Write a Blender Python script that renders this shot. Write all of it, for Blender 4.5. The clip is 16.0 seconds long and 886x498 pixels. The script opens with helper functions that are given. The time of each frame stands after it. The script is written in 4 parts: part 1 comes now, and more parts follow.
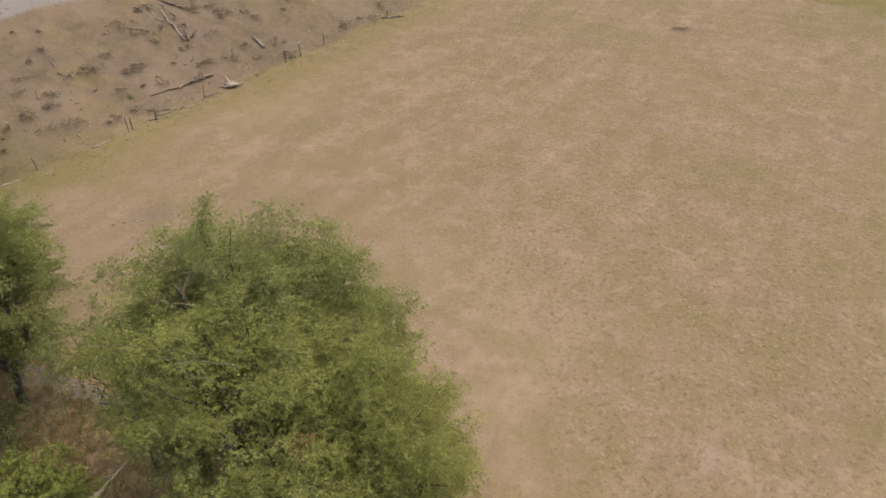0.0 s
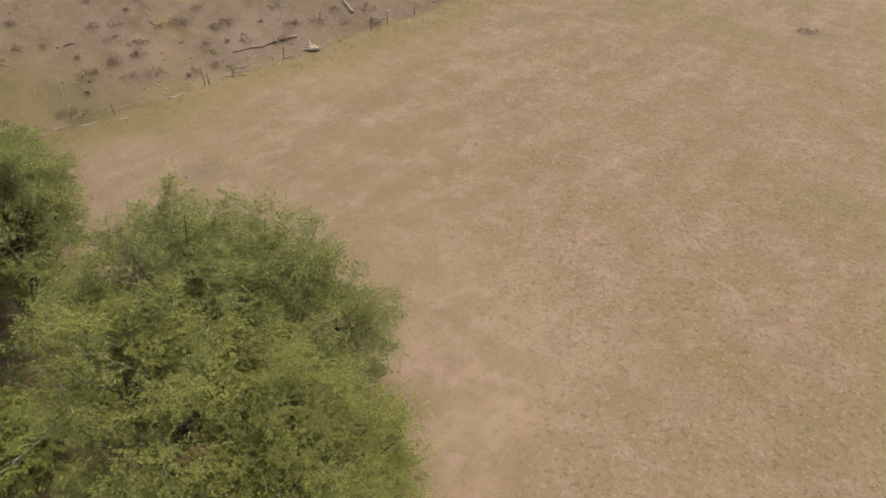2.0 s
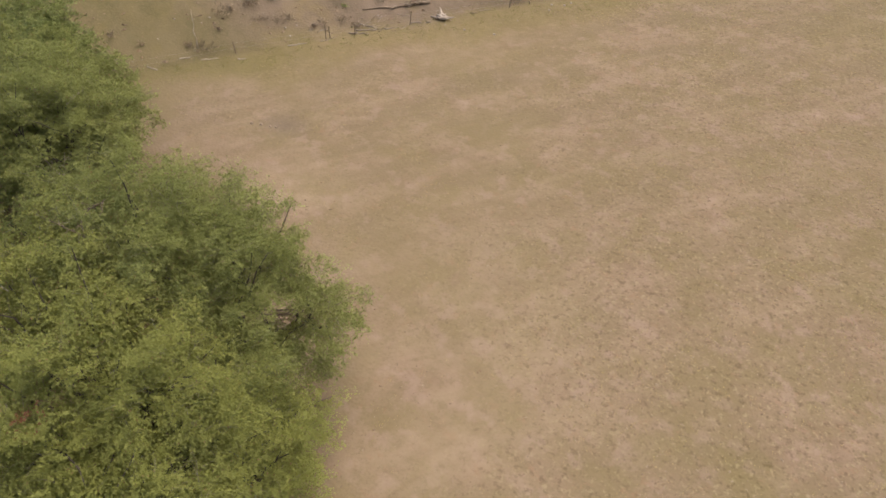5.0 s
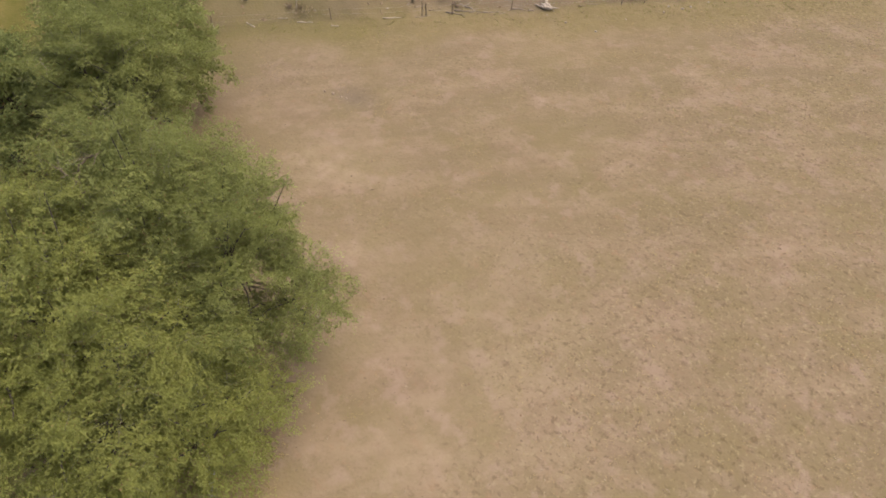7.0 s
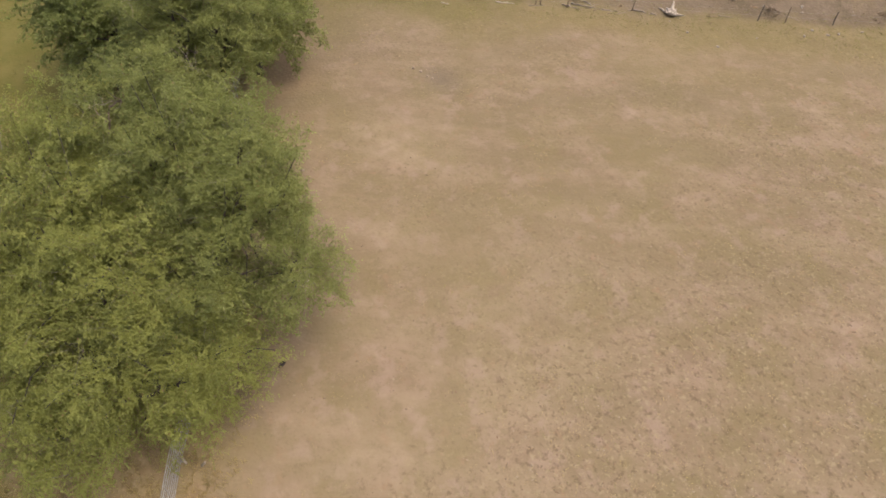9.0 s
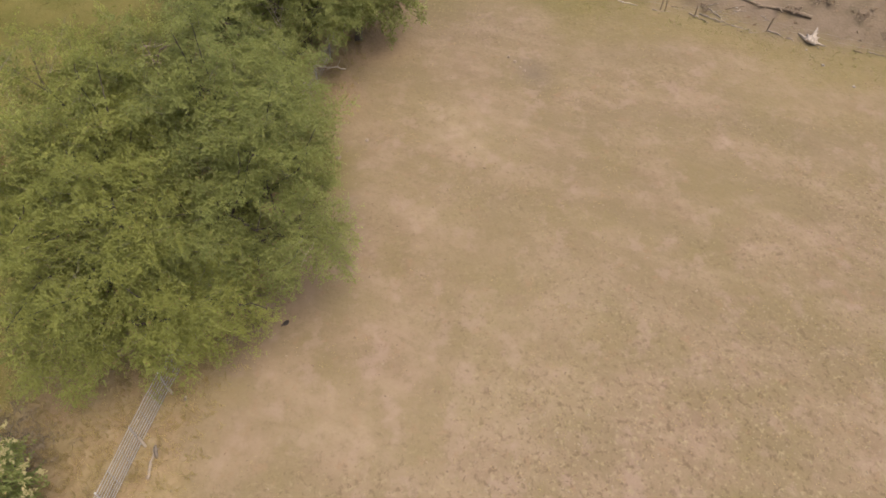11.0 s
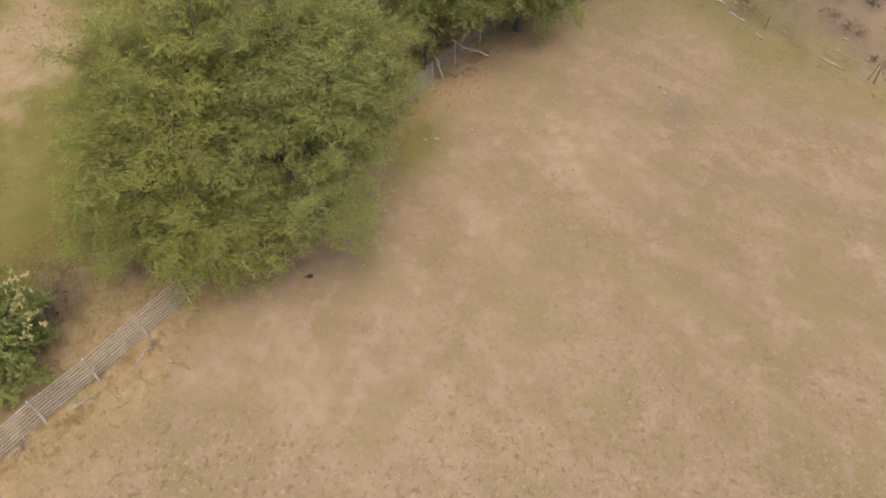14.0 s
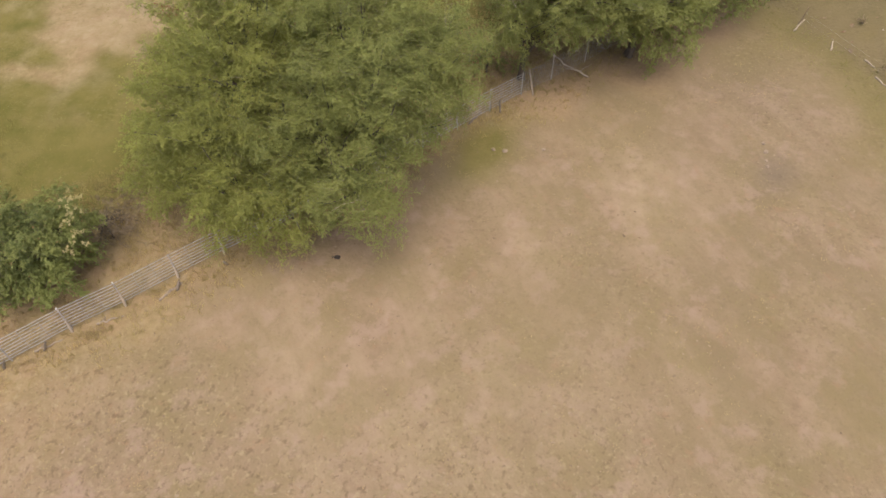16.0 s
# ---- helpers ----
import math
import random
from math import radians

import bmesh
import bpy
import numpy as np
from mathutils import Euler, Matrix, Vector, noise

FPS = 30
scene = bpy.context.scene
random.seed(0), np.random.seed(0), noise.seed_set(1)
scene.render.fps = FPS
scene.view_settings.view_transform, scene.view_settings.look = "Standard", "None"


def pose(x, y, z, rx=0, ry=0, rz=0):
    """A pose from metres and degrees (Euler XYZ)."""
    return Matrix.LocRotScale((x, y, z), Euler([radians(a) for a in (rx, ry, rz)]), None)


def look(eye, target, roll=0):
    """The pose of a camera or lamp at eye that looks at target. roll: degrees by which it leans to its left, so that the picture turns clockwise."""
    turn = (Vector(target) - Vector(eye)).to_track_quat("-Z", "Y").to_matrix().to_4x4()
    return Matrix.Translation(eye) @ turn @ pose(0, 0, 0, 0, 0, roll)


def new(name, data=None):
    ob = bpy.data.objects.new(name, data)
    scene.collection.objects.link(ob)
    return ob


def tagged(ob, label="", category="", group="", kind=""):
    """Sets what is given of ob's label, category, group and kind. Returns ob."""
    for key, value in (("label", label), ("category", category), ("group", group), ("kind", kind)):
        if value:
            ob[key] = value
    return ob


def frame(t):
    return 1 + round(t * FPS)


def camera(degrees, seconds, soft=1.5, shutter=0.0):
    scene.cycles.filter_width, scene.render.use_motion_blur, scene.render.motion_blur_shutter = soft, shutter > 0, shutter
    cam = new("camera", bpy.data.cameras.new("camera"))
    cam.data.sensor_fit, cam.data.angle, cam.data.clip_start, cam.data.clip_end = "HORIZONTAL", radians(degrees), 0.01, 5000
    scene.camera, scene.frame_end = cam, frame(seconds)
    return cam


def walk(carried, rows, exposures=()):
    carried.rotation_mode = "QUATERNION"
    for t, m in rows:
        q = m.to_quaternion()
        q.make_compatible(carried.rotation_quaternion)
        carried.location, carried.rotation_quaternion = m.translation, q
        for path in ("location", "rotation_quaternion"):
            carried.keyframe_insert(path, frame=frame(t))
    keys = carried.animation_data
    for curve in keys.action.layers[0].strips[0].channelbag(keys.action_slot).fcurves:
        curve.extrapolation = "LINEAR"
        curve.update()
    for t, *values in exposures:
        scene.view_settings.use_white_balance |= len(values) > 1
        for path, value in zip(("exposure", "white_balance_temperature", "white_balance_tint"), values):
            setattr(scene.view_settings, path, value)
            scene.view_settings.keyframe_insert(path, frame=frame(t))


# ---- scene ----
cam = camera(67.8, 16.0, 1.6, 0.15)
METRES, EYE, TILT, LEAN, TURN = 34.0, 21.165, -38.37, -0.1, 0.0
ROWS = [
    (0.0, 0.0, 0.0, 0.0, 0.0, 0.0, -0.0),
    (0.5, 0.0275, 0.0121, 0.0105, 2.22, -0.74, -1.82),
    (1.0, 0.057, 0.0252, 0.0223, 4.75, -1.6, -3.86),
    (1.5, 0.0832, 0.0389, 0.0335, 7.1, -2.44, -5.78),
    (2.0, 0.1117, 0.0549, 0.0468, 9.73, -3.32, -7.81),
    (2.5, 0.1368, 0.0703, 0.0594, 12.17, -4.15, -9.7),
    (3.0, 0.1634, 0.0872, 0.0732, 14.91, -5.13, -11.76),
    (3.5, 0.1867, 0.1042, 0.0861, 17.46, -6.11, -13.65),
    (4.0, 0.2108, 0.1234, 0.1008, 20.3, -7.3, -15.66),
    (6.5, 0.3069, 0.2246, 0.1747, 35.36, -14.72, -25.02),
    (7.0, 0.3221, 0.2469, 0.1921, 39.16, -16.86, -26.94),
    (7.5, 0.3347, 0.268, 0.2084, 42.77, -18.97, -28.65),
    (8.0, 0.3473, 0.2913, 0.2268, 46.89, -21.45, -30.4),
    (8.5, 0.3575, 0.3125, 0.2439, 51.01, -23.98, -32.01),
    (9.0, 0.3672, 0.3365, 0.2633, 55.75, -27.04, -33.54),
    (11.5, 0.386, 0.4541, 0.355, 80.39, -43.67, -38.11),
    (12.0, 0.3832, 0.4777, 0.374, 85.77, -47.36, -38.38),
    (12.5, 0.3783, 0.5, 0.3918, 90.83, -50.81, -38.41),
    (13.0, 0.3718, 0.5244, 0.4096, 96.26, -54.32, -38.19),
    (13.5, 0.3636, 0.5467, 0.4263, 101.38, -57.53, -37.71),
    (14.0, 0.352, 0.5699, 0.4437, 107.04, -61.05, -36.98),
    (14.5, 0.3403, 0.5907, 0.4593, 112.2, -64.15, -36.03),
    (15.0, 0.3255, 0.6131, 0.4769, 117.71, -67.37, -34.69),
    (15.5, 0.31, 0.6325, 0.492, 122.44, -70.06, -33.33),
    (16.0, 0.2922, 0.6515, 0.5075, 127.15, -72.64, -31.78),
]
walk(cam, [(t, pose(0, 0, EYE, TILT, LEAN, TURN) @ pose(METRES * x, METRES * y, METRES * z, 90 + pitch, roll, yaw)) for t, x, y, z, yaw, pitch, roll in ROWS],
     [(0.0, 0.94), (8.0, 1.01), (16.0, 1.09)])


# ---- world, sun, exposure ----
SUN_UP, SUN_ROUND = 67.0, 52.0        # degrees above the horizon; compass way it comes from
world = bpy.data.worlds.new("world")
scene.world = world
world.use_nodes = True
wn = world.node_tree
sky = wn.nodes.new("ShaderNodeTexSky")
sky.sky_type, sky.sun_disc = "NISHITA", False
sky.sun_elevation, sky.sun_rotation = radians(SUN_UP), radians(SUN_ROUND)
sky.air_density, sky.dust_density, sky.ozone_density = 0.7, 6.0, 0.6
wn.links.new(sky.outputs["Color"], wn.nodes["Background"].inputs["Color"])
wn.nodes["Background"].inputs["Strength"].default_value = 0.15
sun = new("sun", bpy.data.lights.new("sun", "SUN"))
sun.data.energy, sun.data.angle, sun.data.color = 0.79, radians(70), (1.0, 0.95, 0.86)
_way = Vector((math.sin(radians(SUN_ROUND)) * math.cos(radians(SUN_UP)), math.cos(radians(SUN_ROUND)) * math.cos(radians(SUN_UP)), math.sin(radians(SUN_UP))))
sun.matrix_world = look(_way * 200, (0, 0, 0))

# ---- materials ----


def material(name, rough=0.9, spec=0.2):
    m = bpy.data.materials.new(name)
    m.use_nodes = True
    b = m.node_tree.nodes["Principled BSDF"]
    b.inputs["Roughness"].default_value = rough
    b.inputs["Specular IOR Level"].default_value = spec
    return m, m.node_tree, b


def node(nt, kind, **inputs):
    n = nt.nodes.new(kind)
    for key, value in inputs.items():
        sock = n.inputs[key.replace("_", " ")]
        if isinstance(value, bpy.types.NodeSocket):
            nt.links.new(value, sock)
        else:
            sock.default_value = value
    return n


def noise_of(nt, where, scale, detail=4.0, rough=0.55, stretch=None, turn=0.0):
    if stretch:
        turned = node(nt, "ShaderNodeMapping", Vector=where)
        turned.inputs["Rotation"].default_value = (0, 0, radians(turn))
        mp = node(nt, "ShaderNodeMapping", Vector=turned.outputs["Vector"])
        mp.inputs["Scale"].default_value = stretch
        where = mp.outputs["Vector"]
    n = node(nt, "ShaderNodeTexNoise", Vector=where, Scale=scale, Detail=detail, Roughness=rough)
    return n.outputs["Fac"]


def ramp(nt, fac, lo, hi, a=0.0, b=1.0):
    n = node(nt, "ShaderNodeMapRange", Value=fac)
    n.inputs["From Min"].default_value, n.inputs["From Max"].default_value = lo, hi
    n.inputs["To Min"].default_value, n.inputs["To Max"].default_value = a, b
    return n.outputs["Result"]


def mix(nt, fac, a, b, how="MIX"):
    n = nt.nodes.new("ShaderNodeMix")
    n.data_type, n.blend_type = "RGBA", how
    for key, value in ((0, fac), (6, a), (7, b)):
        if isinstance(value, bpy.types.NodeSocket):
            nt.links.new(value, n.inputs[key])
        elif isinstance(value, (int, float)):
            n.inputs[key].default_value = value
        else:
            n.inputs[key].default_value = (*value, 1.0)
    return n.outputs[2]


def times(nt, a, b):
    n = nt.nodes.new("ShaderNodeMath")
    n.operation = "MULTIPLY"
    for i, value in enumerate((a, b)):
        if isinstance(value, bpy.types.NodeSocket):
            nt.links.new(value, n.inputs[i])
        else:
            n.inputs[i].default_value = value
    return n.outputs[0]


def bump(nt, b, height, strength, distance):
    n = node(nt, "ShaderNodeBump", Height=height, Strength=strength, Distance=distance)
    nt.links.new(n.outputs["Normal"], b.inputs["Normal"])


def ground_material():
    m, nt, b = material("dry_ground", 0.95, 0.1)
    at = node(nt, "ShaderNodeNewGeometry").outputs["Position"]
    za = nt.nodes.new("ShaderNodeAttribute")
    za.attribute_name = "zones"
    zone = node(nt, "ShaderNodeSeparateColor", Color=za.outputs["Color"]).outputs
    zb = nt.nodes.new("ShaderNodeAttribute")
    zb.attribute_name = "patches"
    patch = node(nt, "ShaderNodeSeparateColor", Color=zb.outputs["Color"]).outputs
    fine, mid, broad = noise_of(nt, at, 9.0, 6, 0.7), noise_of(nt, at, 1.6, 6, 0.65), noise_of(nt, at, 0.22, 5, 0.6)
    bands = noise_of(nt, at, 0.62, 6, 0.66, (0.26, 1.0, 1.0), -54.2)
    streaks = noise_of(nt, at, 0.8, 6, 0.7, (0.3, 1.0, 1.0), -50.0)
    # trodden pasture: dusty pinkish soil, straw-coloured stubble, olive regrowth
    soil = mix(nt, ramp(nt, noise_of(nt, at, 0.55, 6, 0.62), 0.4, 0.6), SOIL_A, SOIL_B)
    soil = mix(nt, ramp(nt, broad, 0.38, 0.62), soil, SOIL_C)
    soil = mix(nt, times(nt, ramp(nt, bands, 0.47, 0.66), 0.42), soil, SOIL_PALE)
    soil = mix(nt, times(nt, ramp(nt, streaks, 0.52, 0.64), 0.32), soil, SOIL_OLIVE)
    green = times(nt, ramp(nt, noise_of(nt, at, 0.28, 6, 0.66), 0.47, 0.58), ramp(nt, noise_of(nt, at, 1.2, 6, 0.7), 0.32, 0.54))
    soil = mix(nt, times(nt, green, 0.6), soil, REGROWTH)
    soil = mix(nt, times(nt, ramp(nt, noise_of(nt, at, 0.85, 5, 0.6, (1, 1, 1), 25), 0.53, 0.63), 0.5), soil, MAUVE)
    soil = mix(nt, times(nt, ramp(nt, noise_of(nt, at, 1.7, 6, 0.72), 0.5, 0.62), 0.56), soil, SOIL_OLIVE)
    soil = mix(nt, times(nt, ramp(nt, noise_of(nt, at, 1.3, 5, 0.7, (1, 1, 1), 40), 0.57, 0.68), 0.55), soil, RUSTY)
    soil = mix(nt, times(nt, ramp(nt, noise_of(nt, at, 0.11, 4, 0.6, (1, 1, 1), 15), 0.46, 0.62), 0.32), soil, REGROWTH)
    out_ = nt.nodes.new("ShaderNodeVectorMath")
    out_.operation = "DOT_PRODUCT"
    nt.links.new(at, out_.inputs[0])
    out_.inputs[1].default_value = (-0.811, 0.585, 0.0)
    near_far = ramp(nt, out_.outputs["Value"], 4.0, 26.0)
    bend = node(nt, "ShaderNodeTexNoise", Vector=at, Scale=0.35, Detail=3.0)
    swayed = mix(nt, 0.7, at, bend.outputs["Color"], "LINEAR_LIGHT")
    furrow = noise_of(nt, swayed, 0.42, 4, 0.55, (0.3, 1.0, 1.0), -54.2)
    soil = mix(nt, times(nt, times(nt, ramp(nt, furrow, 0.49, 0.62), near_far), 0.55), soil, SOIL_OLIVE)
    soil = mix(nt, times(nt, times(nt, ramp(nt, furrow, 0.48, 0.36), near_far), 0.2), soil, SOIL_PALE)
    # bank beyond the far fence
    bank = mix(nt, ramp(nt, noise_of(nt, at, 0.9, 6, 0.7), 0.4, 0.6), BANK_A, BANK_B)
    bank = mix(nt, times(nt, ramp(nt, noise_of(nt, at, 0.55, 6, 0.72), 0.5, 0.62), 0.8), bank, BANK_WEED)
    bank = mix(nt, times(nt, ramp(nt, noise_of(nt, at, 0.16, 5, 0.6), 0.46, 0.6), 0.6), bank, BANK_PINK)
    bank = mix(nt, times(nt, ramp(nt, noise_of(nt, at, 0.3, 5, 0.6, (1, 1, 1), 77), 0.52, 0.66), 0.5), bank, VERGE_B)
    bank = mix(nt, zb.outputs["Alpha"], bank, GRAVEL)
    # straw verge, cut lawn, bare earth under the trees
    verge = mix(nt, ramp(nt, noise_of(nt, at, 2.2, 6, 0.7), 0.35, 0.65), VERGE_A, VERGE_B)
    verge = mix(nt, times(nt, ramp(nt, noise_of(nt, at, 0.7, 6, 0.68, (1, 1, 1), 50), 0.46, 0.62), 0.42), verge, RUSTY)
    verge = mix(nt, times(nt, ramp(nt, noise_of(nt, at, 1.1, 6, 0.7, (1, 1, 1), 130), 0.55, 0.68), 0.6), verge, PALE_DUST)
    lawn = mix(nt, ramp(nt, noise_of(nt, at, 0.45, 6, 0.65), 0.36, 0.64), LAWN_A, LAWN_B)
    litter = mix(nt, ramp(nt, noise_of(nt, at, 4.0, 6, 0.7), 0.35, 0.65), LITTER_A, LITTER_B)
    c = mix(nt, zone["Blue"], soil, bank)
    c = mix(nt, zone["Red"], c, verge)
    c = mix(nt, zone["Green"], c, lawn)
    c = mix(nt, patch["Red"], c, litter)
    c = mix(nt, times(nt, patch["Green"], ramp(nt, noise_of(nt, at, 0.9, 6, 0.72), 0.36, 0.6, 0.25, 1.0)), c, PALE_DUST)
    c = mix(nt, patch["Blue"], c, DARK_EARTH)
    crumbs = node(nt, "ShaderNodeTexVoronoi", Vector=at, Scale=7.0, Randomness=1.0).outputs["Distance"]
    rough_ = za.outputs["Alpha"]
    bent = node(nt, "ShaderNodeTexNoise", Vector=at, Scale=3.0, Detail=3.0)
    warped = mix(nt, 0.06, at, bent.outputs["Color"], "LINEAR_LIGHT")
    dark_f = ramp(nt, noise_of(nt, warped, 3.8, 5, 0.66), 0.54, 0.64)
    light_f = ramp(nt, noise_of(nt, warped, 4.6, 5, 0.66, (1, 1, 1), 70), 0.55, 0.66)
    c = mix(nt, times(nt, times(nt, dark_f, rough_), 0.62), c, CRUMB, "MULTIPLY")
    c = mix(nt, times(nt, times(nt, light_f, rough_), 0.5), c, STRAW)
    c = mix(nt, times(nt, ramp(nt, fine, 0.55, 0.72), 0.3), c, CRUMB, "MULTIPLY")
    nt.links.new(c, b.inputs["Base Color"])
    h = mix(nt, 0.5, mix(nt, 0.4, fine, mid), crumbs)
    bump(nt, b, h, 0.6, 0.06)
    return m


SOIL_A, SOIL_B, SOIL_C, SOIL_PALE = (0.208, 0.149, 0.098), (0.160, 0.113, 0.071), (0.159, 0.118, 0.067), (0.238, 0.176, 0.116)
MAUVE, GRAVEL = (0.230, 0.162, 0.122), (0.165, 0.148, 0.128)
SOIL_OLIVE = (0.142, 0.109, 0.060)
REGROWTH, CRUMB, STRAW = (0.145, 0.114, 0.053), (0.5, 0.48, 0.44), (0.255, 0.205, 0.118)
BANK_A, BANK_B, BANK_WEED, BANK_PINK = (0.139, 0.103, 0.069), (0.109, 0.082, 0.052), (0.085, 0.066, 0.038), (0.166, 0.123, 0.087)
VERGE_A, VERGE_B = (0.226, 0.167, 0.091), (0.166, 0.124, 0.057)
LAWN_A, LAWN_B = (0.084, 0.077, 0.018), (0.124, 0.104, 0.032)
LITTER_A, LITTER_B = (0.245, 0.172, 0.1), (0.185, 0.13, 0.075)
RUSTY = (0.195, 0.124, 0.074)
PALE_DUST, DARK_EARTH = (0.272, 0.209, 0.132), (0.108, 0.084, 0.064)


def leaf_material(name, light, dark, third, dry=0.012):
    m, nt, b = material(name, 0.6, 0.25)
    geo = node(nt, "ShaderNodeNewGeometry")
    each, at = geo.outputs["Random Per Island"], geo.outputs["Position"]
    tone = ramp(nt, noise_of(nt, at, 1.15, 5, 0.62), 0.36, 0.64)
    c = mix(nt, tone, dark, light)
    c = mix(nt, ramp(nt, noise_of(nt, at, 0.35, 3, 0.5), 0.42, 0.62), c, third)
    c = mix(nt, times(nt, ramp(nt, each, 0.0, 1.0), 0.24), c, [v * 0.85 for v in dark])
    c = mix(nt, ramp(nt, each, 1.0 - dry, 1.0 - dry + 0.004), c, (0.24, 0.17, 0.07))
    nt.links.new(c, b.inputs["Base Color"])
    thin = nt.nodes.new("ShaderNodeBsdfTranslucent")
    nt.links.new(c, thin.inputs["Color"])
    both = nt.nodes.new("ShaderNodeMixShader")
    both.inputs[0].default_value = 0.48
    nt.links.new(b.outputs[0], both.inputs[1])
    nt.links.new(thin.outputs[0], both.inputs[2])
    nt.links.new(both.outputs[0], nt.nodes["Material Output"].inputs["Surface"])
    return m


def plain(name, a, c2, scale=6.0, rough=0.85, metal=0.0, relief=0.3, stretch=None):
    """Two colours mottled at two scales, with fine relief."""
    m, nt, b = material(name, rough, 0.3)
    at = node(nt, "ShaderNodeTexCoord").outputs["Object"]
    n1, n2 = noise_of(nt, at, scale, 5, 0.6, stretch), noise_of(nt, at, scale * 6, 4, 0.6, stretch)
    c = mix(nt, ramp(nt, n1, 0.35, 0.65), a, c2)
    c = mix(nt, times(nt, ramp(nt, n2, 0.5, 0.75), 0.5), c, [v * 0.6 for v in c2])
    nt.links.new(c, b.inputs["Base Color"])
    b.inputs["Metallic"].default_value = metal
    bump(nt, b, n2, relief, 0.01)
    return m


GROUND = ground_material()
LEAF_YELLOW = leaf_material("yellow_green_leaf", (0.276, 0.283, 0.071), (0.197, 0.212, 0.058), (0.236, 0.246, 0.060))
LEAF_DARK = leaf_material("dark_green_leaf", (0.256, 0.268, 0.080), (0.182, 0.202, 0.061), (0.216, 0.232, 0.066))
LEAF_FAR = leaf_material("dull_green_leaf", (0.262, 0.280, 0.088), (0.134, 0.158, 0.052), (0.202, 0.226, 0.066))
LEAF_FRESH = leaf_material("fresh_green_leaf", (0.380, 0.390, 0.100), (0.190, 0.220, 0.056), (0.29, 0.32, 0.072))
LEAF_RED = leaf_material("withered_red_leaf", (0.26, 0.105, 0.05), (0.15, 0.066, 0.034), (0.22, 0.11, 0.05))
LEAF_SCRUB = leaf_material("brown_scrub_leaf", (0.29, 0.217, 0.152), (0.2, 0.152, 0.106), (0.245, 0.187, 0.127))
LEAF_WEED = leaf_material("dark_weed_leaf", (0.255, 0.196, 0.13), (0.18, 0.139, 0.09), (0.215, 0.167, 0.106))
BLOSSOM = leaf_material("cream_seed_cluster", (0.46, 0.41, 0.2), (0.33, 0.285, 0.13), (0.4, 0.35, 0.165), 0.0)
BLADE = leaf_material("straw_blade", (0.386, 0.284, 0.129), (0.239, 0.183, 0.073), (0.276, 0.220, 0.091), 0.0)
BLADE_GREEN = leaf_material("olive_blade", (0.208, 0.181, 0.063), (0.127, 0.116, 0.035), (0.159, 0.143, 0.047), 0.0)
BARK = plain("grey_brown_bark", (0.102, 0.080, 0.061), (0.054, 0.042, 0.032), 8.0, 0.95, 0, 0.8, (1, 1, 0.25))
DEADWOOD = plain("bleached_dead_wood", (0.38, 0.32, 0.25), (0.26, 0.21, 0.16), 7.0, 0.9, 0, 0.6)
DUNWOOD = plain("dun_weathered_wood", (0.2, 0.15, 0.1), (0.125, 0.093, 0.062), 7.0, 0.95, 0, 0.6)
PALEWOOD = plain("grey_pale_wood", (0.27, 0.22, 0.172), (0.19, 0.152, 0.118), 7.0, 0.95, 0, 0.6)
OLDWOOD = plain("weathered_grey_wood", (0.173, 0.141, 0.110), (0.096, 0.077, 0.058), 7.0, 0.95, 0, 0.7)
STEEL = plain("galvanised_steel", (0.333, 0.320, 0.301), (0.243, 0.224, 0.205), 5.0, 0.5, 0.35, 0.1)
POST_STEEL = plain("painted_post_steel", (0.40, 0.37, 0.335), (0.28, 0.25, 0.22), 5.0, 0.6, 0.2, 0.2)
WHITE_TIP = plain("white_post_paint", (0.5, 0.48, 0.445), (0.38, 0.36, 0.33), 9.0, 0.6)
RUBBER = plain("black_rubber", (0.022, 0.018, 0.015), (0.038, 0.03, 0.024), 9.0, 0.95)
STONE = plain("pale_stone", (0.28, 0.237, 0.19), (0.19, 0.158, 0.125), 5.0, 0.9, 0, 0.6)


def clod_material(name, a, c2, c3):
    m, nt, b = material(name, 1.0, 0.1)
    geo = node(nt, "ShaderNodeNewGeometry")
    each = geo.outputs["Random Per Island"]
    c = mix(nt, ramp(nt, each, 0.0, 0.6), a, c2)
    c = mix(nt, ramp(nt, each, 0.72, 0.78), c, c3)
    c = mix(nt, times(nt, noise_of(nt, geo.outputs["Position"], 30, 3), 0.5), c, [v * 0.7 for v in a])
    nt.links.new(c, b.inputs["Base Color"])
    return m


DUNG = clod_material("dark_dung", (0.082, 0.057, 0.037), (0.12, 0.086, 0.055), (0.1, 0.07, 0.045))
STONE_DUN = plain("dun_stone", (0.235, 0.180, 0.13), (0.175, 0.132, 0.094), 6.0, 0.95, 0, 0.5)
TWIG = plain("green_grey_twig", (0.2, 0.175, 0.115), (0.13, 0.112, 0.072), 8.0, 0.9, 0, 0.3)
CLOD = clod_material("dry_clod", (0.139, 0.102, 0.065), (0.178, 0.131, 0.085), (0.166, 0.106, 0.062))
CLOD_PALE = clod_material("pale_clod", (0.178, 0.134, 0.089), (0.261, 0.204, 0.139), (0.213, 0.172, 0.089))

# ---- mesh helpers ----


def part(name, bm, mat, parent=None, label=""):
    """Links a bmesh as one mesh object, under a thing or a part."""
    me = bpy.data.meshes.new(name)
    bm.to_mesh(me)
    bm.free()
    me.materials.append(mat)
    ob = new(name, me)
    if parent:
        ob.parent = parent
    return tagged(ob, label)


